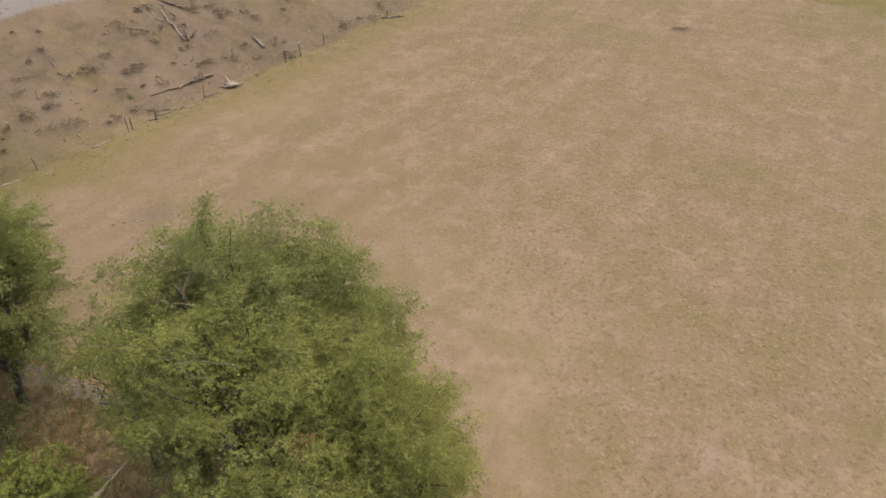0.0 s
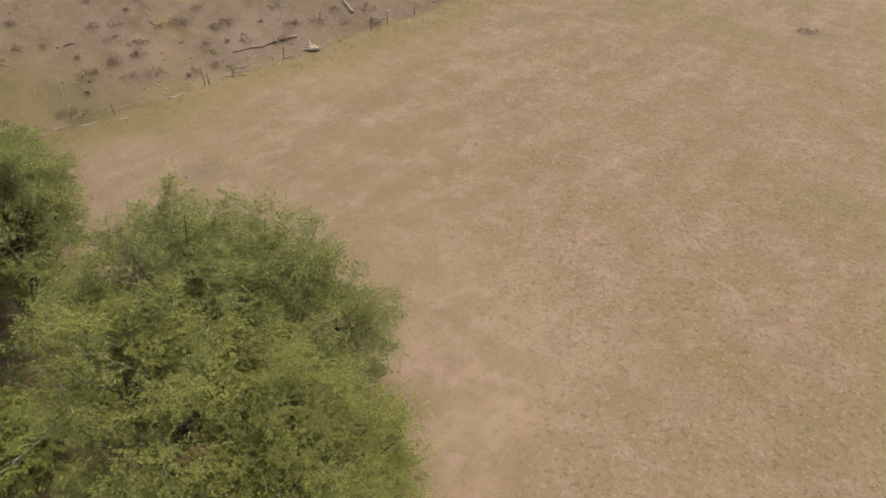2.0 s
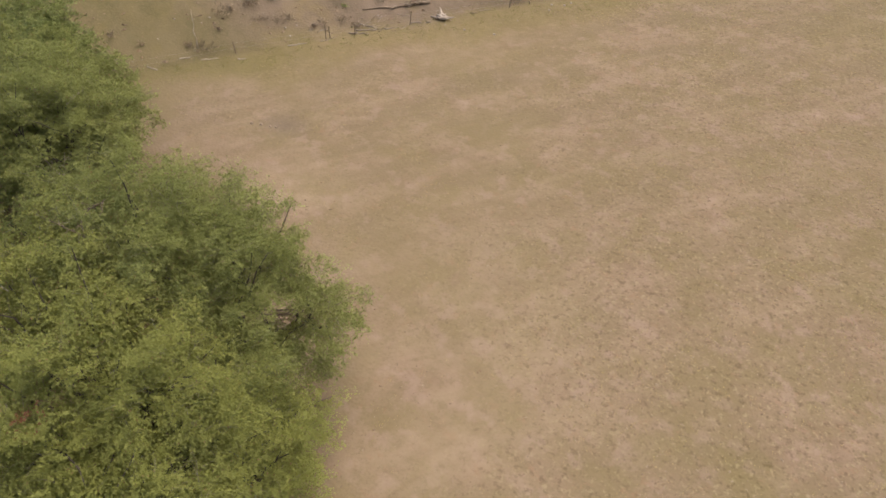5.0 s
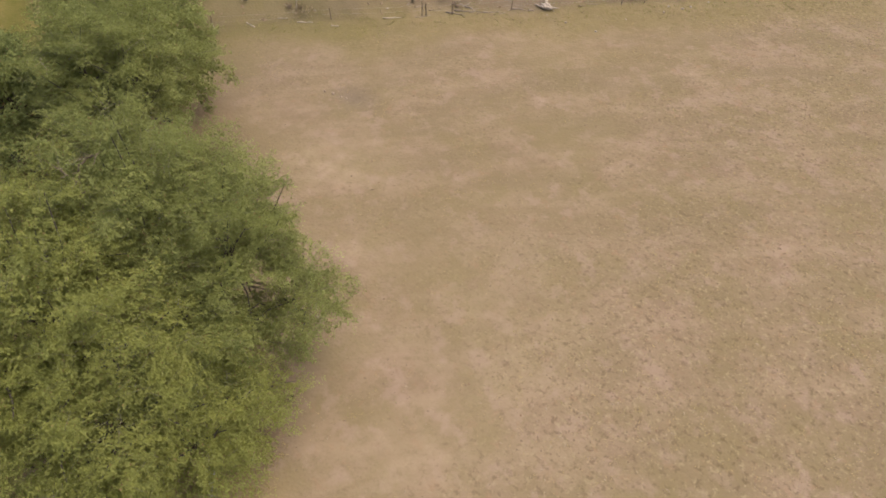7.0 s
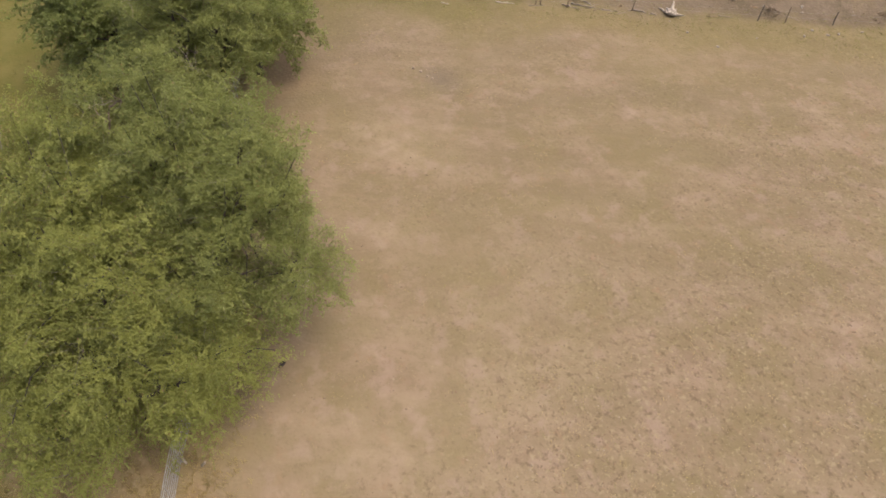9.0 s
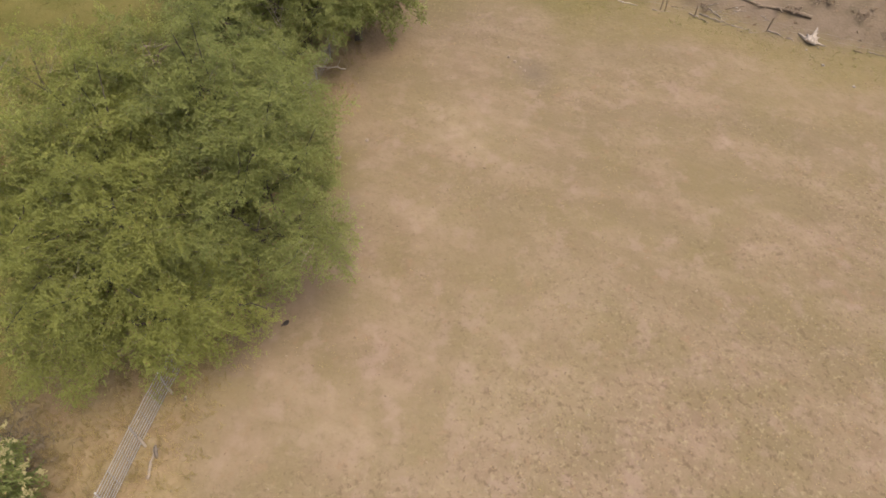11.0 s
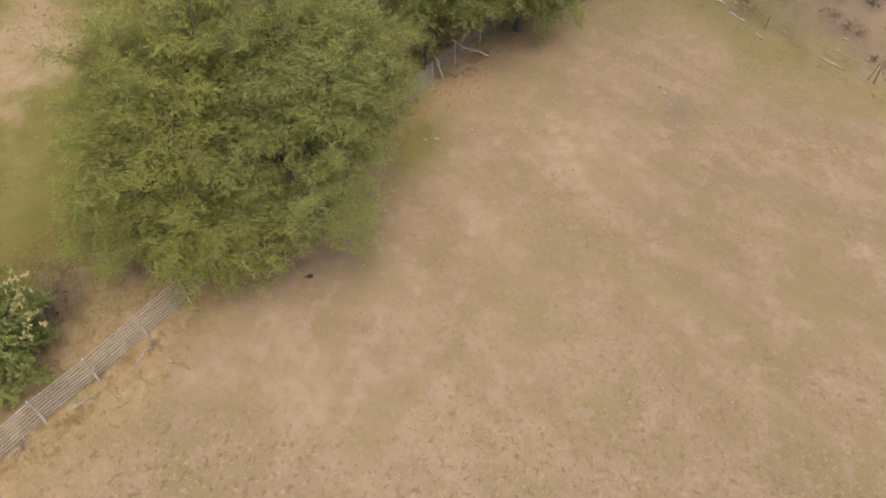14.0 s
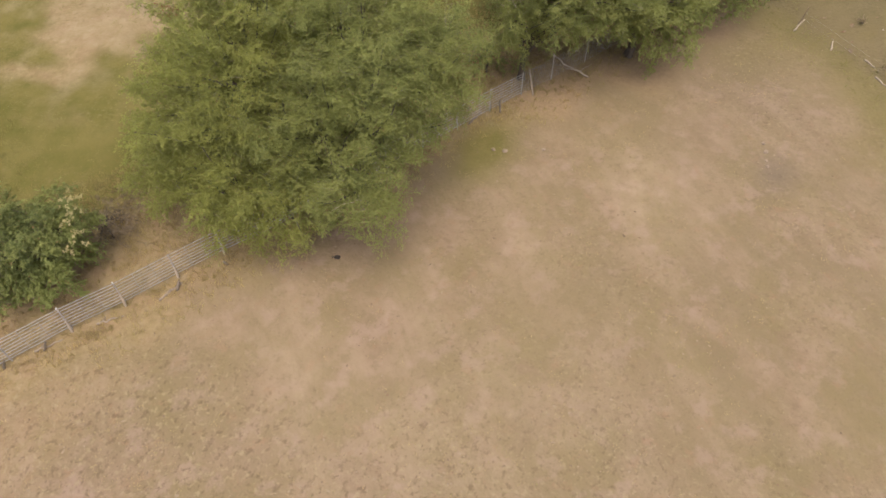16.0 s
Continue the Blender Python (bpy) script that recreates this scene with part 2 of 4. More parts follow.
def thing(name, label, category, group="", at=(0, 0, 0), kind=""):
    ob = new(name)
    ob.location = at
    ob.empty_display_size = 0.2
    return tagged(ob, label, category, group, kind)


def faces_mesh(name, corners, mat, smooth=False):
    """One mesh from an array of separate polygons, n x k x 3."""
    n, k = corners.shape[:2]
    me = bpy.data.meshes.new(name)
    me.vertices.add(n * k)
    me.vertices.foreach_set("co", np.ascontiguousarray(corners, dtype=np.float32).ravel())
    me.loops.add(n * k)
    me.loops.foreach_set("vertex_index", np.arange(n * k, dtype=np.int32))
    me.polygons.add(n)
    me.polygons.foreach_set("loop_start", np.arange(0, n * k, k, dtype=np.int32))
    me.update(calc_edges=True)
    me.materials.append(mat)
    return me


def tube(bm, points, radii, sides=6, rough=0.0, rng=None):
    """A tapered, closed tube along a line of points."""
    rings = []
    for i, p in enumerate(points):
        p = Vector(p)
        ahead = Vector(points[min(i + 1, len(points) - 1)]) - Vector(points[max(i - 1, 0)])
        ahead.normalize()
        side = ahead.cross(Vector((0, 0, 1)) if abs(ahead.z) < 0.9 else Vector((1, 0, 0))).normalized()
        up = side.cross(ahead)
        ring = []
        for k in range(sides):
            a = 2 * math.pi * k / sides
            r = radii[i] * (1 + (rng.uniform(-rough, rough) if rng else 0))
            ring.append(bm.verts.new(p + (side * math.cos(a) + up * math.sin(a)) * r))
        rings.append(ring)
    for a, b in zip(rings, rings[1:]):
        for k in range(sides):
            bm.faces.new((a[k], a[(k + 1) % sides], b[(k + 1) % sides], b[k]))
    bm.faces.new(rings[0][::-1])
    bm.faces.new(rings[-1])


def wander(a, b, n, sway, rng):
    """A line from a to b that sways a little."""
    a, b = Vector(a), Vector(b)
    out = []
    for i in range(n + 1):
        f = i / n
        w = math.sin(math.pi * f) if i else 0
        out.append(a.lerp(b, f) + Vector([rng.uniform(-sway, sway) * w for _ in range(3)]))
    return out


def waves(p, seed, scale, octaves=3):
    """Smooth noise of about -1 to 1 at points n x d."""
    rng = np.random.default_rng(seed)
    out = np.zeros(len(p))
    for o in range(octaves):
        for _ in range(4):
            k = rng.normal(size=p.shape[1]) * scale * 2 ** o
            out += np.sin(p @ k + rng.uniform(0, 6.28)) / 2 ** o * 0.32
    return out


# ---- ground ----
FAR_A, FAR_WAY, FAR_OUT = np.array((-20.85, 39.38)), np.array((0.585, 0.811)), np.array((-0.811, 0.585))
FENCE = [(11.6, 6.6), (9.65, 7.45), (7.74, 8.36), (5.7, 9.1), (3.86, 9.93), (1.83, 10.69), (0.0, 11.46), (-1.75, 12.32), (-3.7, 13.0), (-5.6, 13.72), (-7.55, 14.42),
         (-9.5, 15.15), (-11.45, 15.87), (-13.4, 16.6), (-15.38, 17.34)]
FENCE_TAIL = [(-15.38, 17.34), (-17.3, 18.1), (-19.6, 19.0), (-22.2, 20.0), (-25.0, 21.1), (-28.0, 22.3), (-31.0, 23.6)]
TREES_AT = [(-4.3, 10.4, 4.2), (-5.6, 14.6, 3.0), (-12.5, 14.2, 1.2), (-17.0, 18.0, 3.4), (-20.8, 20.8, 3.6), (-27.0, 22.6, 3.6), (4.2, 6.9, 2.2)]


def along_fence(p):
    """Distance from the near fence, more than 0 behind it."""
    return (p - np.array((0.18, 11.64))) @ np.array((-0.363, -0.932))


def step(x, lo, hi):
    f = np.clip((x - lo) / (hi - lo), 0, 1)
    return f * f * (3 - 2 * f)


def rise(out):
    """The bank beyond the far fence: a steady slope up to a level track."""
    x = np.clip(out - 0.3, 0, 14.0)
    return 0.42 * (x - np.maximum(x - 10.2, 0) ** 2 / 7.6)


def height(p):
    p = np.atleast_2d(p)
    far = (p - FAR_A) @ FAR_OUT
    z = 0.035 * waves(p, 5, 0.35, 2) + 0.018 * waves(p, 6, 1.6, 2)
    bank = step(far, 0.5, 5.0) * step(-far, -15.0, -10.5)
    z += bank * (0.1 * waves(p, 7, 0.5, 3) + 0.06 * waves(p, 8, 1.5, 2))
    hole = np.hypot(p[:, 0] + 16.2, p[:, 1] - 29.9)
    z -= 0.16 * np.exp(-(hole / 1.1) ** 2)
    z *= step(-np.hypot(p[:, 0], p[:, 1] - 25), -140, -80)
    return z + rise(far)


def ground_at(x, y):
    return float(height(np.array((x, y)))[0])


def build_ground():
    def axis(lo, hi, gap):
        mid_ = np.arange(lo, hi + 1e-6, gap)
        far_ = np.array([3, 8, 18, 40, 90, 200, 450, 1000, 2400])
        return np.concatenate((lo - far_[::-1], mid_, hi + far_))
    xs, ys = axis(-50, 50, 0.4), axis(-26, 84, 0.4)
    gx, gy = np.meshgrid(xs, ys)
    p = np.stack((gx.ravel(), gy.ravel()), 1)
    z = height(p)
    nx, ny = len(xs), len(ys)
    idx = np.arange(nx * ny).reshape(ny, nx)
    quads = np.stack((idx[:-1, :-1], idx[:-1, 1:], idx[1:, 1:], idx[1:, :-1]), -1).reshape(-1, 4)
    me = bpy.data.meshes.new("ground")
    me.from_pydata(np.column_stack((p, z)).tolist(), [], quads.tolist())
    me.polygons.foreach_set("use_smooth", np.ones(len(quads), dtype=bool))
    far, back = (p - FAR_A) @ FAR_OUT, along_fence(p)
    j = waves(p, 11, 0.5, 3)
    bank = step(far + 0.8 * j, -0.4, 0.8)
    verge = 0.38 * step(far + 2.2 * j, -7.0, -1.5) * (1 - bank) * step(-far, 0.0, 0.3)
    verge = np.maximum(verge, step(back + 0.9 * j, -2.0, -0.6))
    verge = np.maximum(verge, 0.5 * step(p[:, 1] + 1.6 * j, 15.0, 11.0) * step(p[:, 0] + j, 0.5, 3.0))
    lawn = step(back + 1.2 * j, 4.2, 6.5)
    dry = np.exp(-(((p[:, 0] + 11.0) / 7.2) ** 2 + ((p[:, 1] + 6.0) / 4.9) ** 2)) * 1.7 + 0.4 * waves(p, 12, 0.45, 3)
    lawn *= 1 - 0.85 * step(dry + 0.35 * waves(p, 15, 0.9, 3), 0.6, 1.1)
    lawn = np.maximum(lawn, (0.34 + 0.36 * step(-p[:, 1], -40, -32)) * step(far + 2.2 * j, -6.5, -1.0) * (1 - bank * (1 - 0.7 * step(-p[:, 1], -40, -33))))
    lawn = np.maximum(lawn, 0.24 * step(waves(p, 17, 0.16, 3) + 0.35 * waves(p, 18, 0.7, 3), 0.25, 1.0) * step(p[:, 0], 2, 14) * (1 - bank) * (back < -3))
    lawn = np.maximum(lawn, 0.75 * step(p[:, 0] + p[:, 1] + 1.5 * j, 100.0, 104.5) * (1 - bank) * (p[:, 0] > 25))
    litter = np.zeros(len(p))
    for x, y, r in TREES_AT:
        litter = np.maximum(litter, step(r * 0.9 - np.hypot(p[:, 0] - x, p[:, 1] - y) + 0.7 * j, 0, 1.4))
    rough = np.clip(step(p[:, 0] + 0.3 * p[:, 1] + 3.0 * j, 4, 15) * 0.7 + 0.22 + 0.32 * waves(p, 14, 0.35, 3), 0.08, 1) * (1 - litter)
    shade_grass = np.exp(-(((p[:, 0] + 10.6) / 2.4) ** 2 + ((p[:, 1] - 17.7) / 1.2) ** 2)) * (1.0 + 0.5 * j)
    lawn = np.maximum(lawn, np.clip(shade_grass, 0, 0.9))
    pale = np.exp(-(np.hypot(p[:, 0] + 4.25, p[:, 1] - 26.6) / 0.26) ** 2) * 0.7
    for x, y, r in ((1.5, 17.8, 3.2), (-7.5, 21.5, 2.6), (3.0, 22.2, 2.6), (-12.5, 25.0, 3.0), (-0.2, 25.2, 3.2), (-1.0, 19.3, 2.6)):
        pale = np.maximum(pale, 0.26 * np.exp(-(np.hypot(p[:, 0] - x, p[:, 1] - y) / r) ** 2) * (1 + j))
    pale = np.maximum(pale, 0.42 * step(back, 4.0, 5.5) * step(dry + 0.45 * waves(p, 13, 1.1, 3), 0.5, 1.4))
    gravel = step(far + 0.5 * j, 12.2, 12.9)
    dark = np.exp(-(((p[:, 0] + 16.4) / 1.5) ** 2 + ((p[:, 1] - 29.8) / 0.9) ** 2)) * (0.75 + 0.35 * j)
    dark = np.maximum(dark, 0.7 * np.exp(-(((p[:, 0] - 21.2) / 1.3) ** 2 + ((p[:, 1] - 58.1) / 0.7) ** 2)) * (1 + 0.3 * j))
    dark = np.maximum(dark, 0.24 * np.exp(-(((p[:, 0] + 23.5) / 7.0) ** 2 + ((p[:, 1] - 28.0) / 5.0) ** 2)) * (1 + 0.5 * j))
    for name, cols in (("zones", (verge, lawn, bank, rough)), ("patches", (litter * 0.9, np.clip(pale, 0, 1), np.clip(dark, 0, 1), gravel))):
        layer = me.color_attributes.new(name, "FLOAT_COLOR", "POINT")
        layer.data.foreach_set("color", np.column_stack(cols).astype(np.float32).ravel())
    me.materials.append(GROUND)
    tagged(new("ground", me), "dry dusty tan pasture ground with stubble, straw verges and lawn", "ground", kind="structure")


build_ground()

# ---- trees and bushes ----


def clumps_of(lobes, rng):
    """Breaks a crown's lobes into leafy clumps: middle, radii and the way out of the crown."""
    out = []
    for mid_, rad in lobes:
        a, b, c = rad
        n = max(5, int((a * b + a * c + b * c) * 4.19 / 0.8))
        k = np.arange(n) + 0.5
        z = 1 - 1.72 * k / n
        ang = k * 2.39996 + rng.uniform(0, 6)
        u = np.column_stack((np.sqrt(1 - z * z) * np.cos(ang), np.sqrt(1 - z * z) * np.sin(ang), z)) + rng.normal(size=(n, 3)) * 0.16
        u /= np.linalg.norm(u, axis=1)[:, None]
        shell = rng.uniform(0.62, 1.04, n)
        p = np.array(mid_) + u * np.array(rad) * shell[:, None]
        for q, w in zip(p, u):
            deep = min([np.linalg.norm((q - np.array(o)) / np.array(r)) for o, r in lobes if o is not mid_] or [9])
            if deep > 0.6 and q[2] > 0.5:
                s = rng.uniform(0.36, 0.8)
                out.append((q, s, w))
    return out


def spread(lobes, count, rng):
    """Twig tips on the leafy boughs of a crown, with the way each points. Each bough is a feathered frond that bends down at its tip."""
    groups = clumps_of(lobes, rng)
    weight = np.array([g[1] ** 2 for g in groups])
    spots, ways = [], []
    for (q, s, w), share in zip(groups, weight / weight.sum()):
        n = max(8, int(count * share))
        flat = w * np.array((1, 1, 0.7)) + rng.normal(size=3) * 0.3
        flat /= np.linalg.norm(flat)
        side = np.cross(flat, np.array((0, 0, 1.0)) + rng.normal(size=3) * 0.3)
        side /= np.linalg.norm(side) + 1e-9
        up = np.cross(side, flat)
        f = rng.uniform(0, 1, n) ** 0.8
        rung = np.round(f * 7) / 7 + rng.normal(size=n) * 0.02
        hand = np.where(rng.uniform(size=n) < 0.5, -1.0, 1.0)
        out = rng.uniform(0, 1, n) ** 0.7
        wide = 0.62 * (1.06 - rung) ** 0.6
        across = hand * out * wide
        along = -1.1 + 2.5 * rung + 0.55 * out * wide
        rise_ = 0.2 * rng.normal(size=n) - 0.22 * np.abs(across) - 0.2 * np.maximum(along, 0) ** 2
        p = q + s * (flat * along[:, None] + side * across[:, None] + up * rise_[:, None])
        far_ = flat * (0.75 - 0.2 * out)[:, None] + side * (hand * (0.25 + 0.6 * out))[:, None] + up * 0.12
        spots.append(p)
        ways.append(far_ / np.linalg.norm(far_, axis=1)[:, None])
    spots, ways = np.concatenate(spots), np.concatenate(ways)
    keep = spots[:, 2] > 0.3
    return spots[keep], ways[keep]


def leaves(spots, ways, per, size, length, rng, droop=0.25):
    """Sprays of leaves: each a fan of folded leaves along a twig."""
    n = len(spots)
    axis = ways + rng.normal(size=(n, 3)) * 0.38
    axis[:, 2] = axis[:, 2] * 0.75 - droop
    axis /= np.linalg.norm(axis, axis=1)[:, None]
    long_ = length * rng.uniform(0.5, 1.25, n)
    side = np.cross(axis, ways + rng.normal(size=(n, 3)) * 0.3)
    side /= np.linalg.norm(side, axis=1)[:, None] + 1e-9
    face = np.cross(side, axis)
    f = rng.uniform(-0.6, 0.65, (n, per))
    width = (0.125 - 0.11 * np.abs(f)) * long_[:, None]
    s, h = rng.normal(size=(n, per)) * width * 0.8, rng.normal(size=(n, per)) * width * 0.4
    at = spots[:, None] + axis[:, None] * (f * long_[:, None])[..., None] + side[:, None] * s[..., None] + face[:, None] * h[..., None]
    at = at.reshape(-1, 3)
    m = len(at)
    a = np.repeat(axis, per, 0) + np.repeat(side, per, 0) * np.sign(s.reshape(-1, 1)) * 0.8 + rng.normal(size=(m, 3)) * 0.35
    a /= np.linalg.norm(a, axis=1)[:, None]
    up = np.repeat(ways, per, 0) * 0.6 + np.array((0, 0, 0.8)) + rng.normal(size=(m, 3)) * 0.5
    b = np.cross(a, up)
    b /= np.linalg.norm(b, axis=1)[:, None] + 1e-9
    sz = size * rng.uniform(0.6, 1.35, (m, 1))
    drop = np.array((0, 0, 1.0)) * sz * 0.12
    quad = np.stack((at - a * sz * 0.5, at + b * sz * 0.27 + a * sz * 0.05 + drop, at + a * sz * 0.5 - drop, at - b * sz * 0.27 + a * sz * 0.05 + drop), 1)
    keep = quad[:, :, 2].min(1) > 0.06
    return quad[keep]


def tree(name, label, category, base, lobes, sprays, per, leaf, mat, seed, girth=0.2, bare=10, red=None, long_twigs=(), length=0.72, inner=0.28, gaps=()):
    rng, pr = np.random.default_rng(seed), random.Random(seed)
    x, y = base
    z = ground_at(x, y) - 0.05
    top = thing(name, label, category, "trees along the fence" if category == "tree" else "", (x, y, z))
    off = np.array((x, y, z))
    lobes = [(tuple(np.array(c) - off), r) for c, r in lobes]
    # trunk, limbs to each lobe, boughs to the shell
    bm = bmesh.new()
    fork = Vector((pr.uniform(-0.2, 0.2), pr.uniform(-0.2, 0.2), max(1.0, min(c[2] for c, _ in lobes) * 0.42)))
    tube(bm, wander((0, 0, -0.1), fork, 5, 0.08, pr), [girth * 1.5, girth * 1.15, girth, girth * 0.95, girth * 0.92, girth * 0.9], 9, 0.08, pr)
    spots, ways = spread(lobes, sprays, rng)

    def open_at(q):
        keep = np.ones(len(q), dtype=bool)
        for mid_, r in gaps:
            keep &= np.linalg.norm(q - (np.array(mid_) - off), axis=1) > r
        return keep
    ways, spots = ways[open_at(spots)], spots[open_at(spots)]
    part("trunk", bm, BARK, top)
    for c, r in lobes:
        c = Vector(c)
        bm2 = bmesh.new()
        line = wander(fork, c, 6, 0.35, pr)
        tube(bm2, line, [girth * (0.72 - 0.08 * i) for i in range(7)], 7, 0.08, pr)
        near = np.argsort(np.linalg.norm((spots - np.array(c)) / np.array(r), axis=1) + rng.uniform(0, 0.6, len(spots)))[:: max(1, len(spots) // 40)][:18]
        for k in near:
            tip = Vector(spots[k])
            if (tip - c).length < 1.4 * max(r):
                tube(bm2, wander(line[pr.randint(3, 6)], tip, 4, 0.22, pr), [girth * 0.26, girth * 0.2, girth * 0.14, girth * 0.09, 0.012], 5, 0.05, pr)
        part("limb", bm2, BARK, top)
    # leaves: the outer shell, and a thinner inner filling
    quads = [leaves(spots, ways, per, leaf, length, rng)]
    deep, dway = spread([(c, tuple(v * 0.68 for v in r)) for c, r in lobes], int(sprays * inner), rng)
    dway, deep = dway[open_at(deep)], deep[open_at(deep)]
    quads.append(leaves(deep, dway, per, leaf * 1.25, length, rng))
    twig = rng.choice(len(spots), min(len(spots), sprays // 4), replace=False)
    crown = new("crown", faces_mesh("crown", np.concatenate(quads), mat))
    crown.parent = top
    tagged(crown, kind="stuff")
    # thin twigs that carry the sprays
    a = spots[twig] - ways[twig] * 0.5 + rng.normal(size=(len(twig), 3)) * 0.12
    b = spots[twig] + ways[twig] * 0.25
    w = np.cross(b - a, rng.normal(size=a.shape))
    w *= 0.005 / (np.linalg.norm(w, axis=1)[:, None] + 1e-9)
    v = np.cross(b - a, w)
    v *= 0.005 / (np.linalg.norm(v, axis=1)[:, None] + 1e-9)
    tw = np.concatenate([np.stack((a + p, a + q, b), 1) for p, q in ((w, -w * 0.5 + v), (-w * 0.5 + v, -w * 0.5 - v), (-w * 0.5 - v, w))])
    twigs = new("twig_mass", faces_mesh("twig_mass", tw, TWIG))
    twigs.parent = top
    tagged(twigs, kind="stuff")
    # bare, bleached twigs standing out of the crown
    for k in rng.choice(len(spots), bare, replace=False):
        if ways[k][2] < 0.1:
            continue
        bm3, thick = bmesh.new(), pr.uniform(0.25, 0.45)
        s = Vector(spots[k]) - Vector(ways[k]) * 0.7
        e = s + (Vector(ways[k]) * 0.55 + Vector((pr.uniform(-1, 1), pr.uniform(-1, 1), pr.uniform(-0.1, 0.3)))) * pr.uniform(0.8, 2.0)
        line = wander(s, e, 5, 0.07, pr)
        tube(bm3, line, [v * thick for v in (0.024, 0.02, 0.017, 0.014, 0.011, 0.006)], 5)
        for i in (2, 3, 4):
            tube(bm3, wander(line[i], line[i] + Vector((pr.uniform(-1, 1), pr.uniform(-1, 1), pr.uniform(-0.3, 0.5))) * 0.45, 3, 0.04, pr), [0.005, 0.004, 0.003, 0.002], 4)
        part("dead_branch", bm3, DEADWOOD if pr.random() < 0.12 else TWIG, top, "bare pale twig")
    for s, e, thick in long_twigs:
        bm3 = bmesh.new()
        line = wander(Vector(s) - Vector(off), Vector(e) - Vector(off), 7, 0.05, pr)
        tube(bm3, line, [thick * (1 - 0.1 * i) for i in range(8)], 5)
        for i in (3, 4, 5, 6):
            tube(bm3, wander(line[i], line[i] + Vector((pr.uniform(-1, 1), pr.uniform(-1, 1), pr.uniform(-0.1, 0.3))) * 0.5, 3, 0.04, pr), [thick * 0.5, thick * 0.4, thick * 0.3, thick * 0.2], 4)
        part("dead_branch", bm3, TWIG if thick < 0.015 else DEADWOOD if thick < 0.03 else DUNWOOD, top, "long bare branch")
    if red is not None:
        rs = np.array(red) - off + rng.normal(size=(14, 3)) * 0.24
        withered = new("withered_leaves", faces_mesh("withered_leaves", leaves(rs, np.tile((0.5, -0.5, 0.7), (14, 1)), 12, leaf, 0.5, rng), LEAF_RED))
        withered.parent = top
        tagged(withered, "cluster of withered reddish-brown leaves", kind="stuff")
    return top


RED_AT = (-3.2, 8.75, 8.4)
LONG_TWIGS = (((-6.6, 9.3, 7.0), (-7.1, 9.17, 8.1), 0.014), ((-6.9, 10.6, 7.4), (-8.8, 8.3, 6.3), 0.02), ((-5.6, 10.6, 9.6), (-8.5, 10.7, 9.85), 0.012), ((-4.4, 9.6, 10.3), (-6.5, 9.95, 10.25), 0.012))
LIMBS_B = (((-4.7, 15.7, 4.6), (-2.6, 17.0, 4.5), 0.055), ((-4.2, 15.9, 4.4), (-2.9, 17.2, 3.9), 0.04), ((-6.8, 12.9, 7.6), (-7.1, 13.5, 9.15), 0.06), ((-7.1, 13.5, 9.1), (-6.6, 14.2, 9.6), 0.036), ((-6.9, 13.2, 8.7), (-7.6, 12.9, 9.2), 0.03))
LIMBS_C = (((-15.6, 17.2, 3.4), (-15.3, 16.5, 6.2), 0.028), ((-15.5, 17.0, 4.0), (-14.6, 16.7, 5.6), 0.024), ((-15.5, 17.0, 4.3), (-15.9, 16.2, 5.9), 0.022), ((-15.4, 16.9, 4.6), (-14.9, 17.2, 6.1), 0.02), ((-15.4, 16.8, 4.0), (-14.8, 16.1, 5.0), 0.018))
GAP_MIDDLE = (((-7.1, 13.3, 9.0), 0.7), ((-6.7, 12.8, 9.7), 0.65), ((-7.4, 13.8, 8.2), 0.6))
GAPS_B = (((-3.1, 15.9, 5.1), 0.7), ((-3.35, 16.7, 4.5), 0.7), ((-3.55, 17.5, 3.7), 0.6), ((-2.95, 15.1, 6.0), 0.55), ((-2.5, 15.5, 5.6), 0.5), *GAP_MIDDLE)
GAPS_A = (((-5.6, 9.4, 7.0), 0.75), ((-5.1, 8.7, 8.0), 0.65), *GAP_MIDDLE)
TREE_A = [((-4.9, 10.3, 6.8), (2.4, 2.5, 3.4)), ((-2.1, 10.4, 4.5), (2.3, 2.2, 2.8)), ((-0.8, 11.9, 3.1), (1.4, 1.7, 2.2)), ((-0.8, 8.9, 2.8), (1.3, 1.4, 2.1)),
          ((-6.9, 12.0, 7.6), (1.9, 1.9, 2.6)), ((-3.0, 11.5, 6.4), (2.3, 1.8, 2.6)), ((-3.4, 8.7, 4.4), (1.9, 1.6, 2.7)), ((-1.4, 13.7, 2.8), (1.4, 1.5, 1.8)), ((-3.9, 9.0, 6.6), (1.5, 1.2, 2.0))]
TREE_B = [((-2.8, 13.3, 3.9), (1.4, 1.4, 2.5)), ((-6.9, 14.3, 7.6), (2.6, 2.4, 2.8)), ((-4.6, 16.1, 6.1), (2.0, 2.1, 3.0)), ((-2.7, 17.0, 4.1), (1.25, 1.5, 1.75)), ((-3.7, 14.6, 4.7), (1.5, 1.5, 2.8)),
          ((-7.5, 16.9, 5.7), (1.9, 1.5, 2.1))]
TREE_C = [((-15.8, 18.3, 6.0), (1.3, 1.4, 2.5)), ((-16.9, 16.8, 6.0), (2.1, 2.0, 3.0)), ((-17.9, 20.2, 5.0), (2.0, 1.9, 1.8)), ((-16.2, 19.1, 5.0), (1.1, 1.0, 1.4)), ((-18.6, 18.4, 5.4), (2.6, 2.5, 2.8)),
          ((-15.0, 16.8, 4.2), (0.9, 0.9, 1.9)), ((-17.0, 17.0, 4.0), (1.4, 1.1, 1.4))]
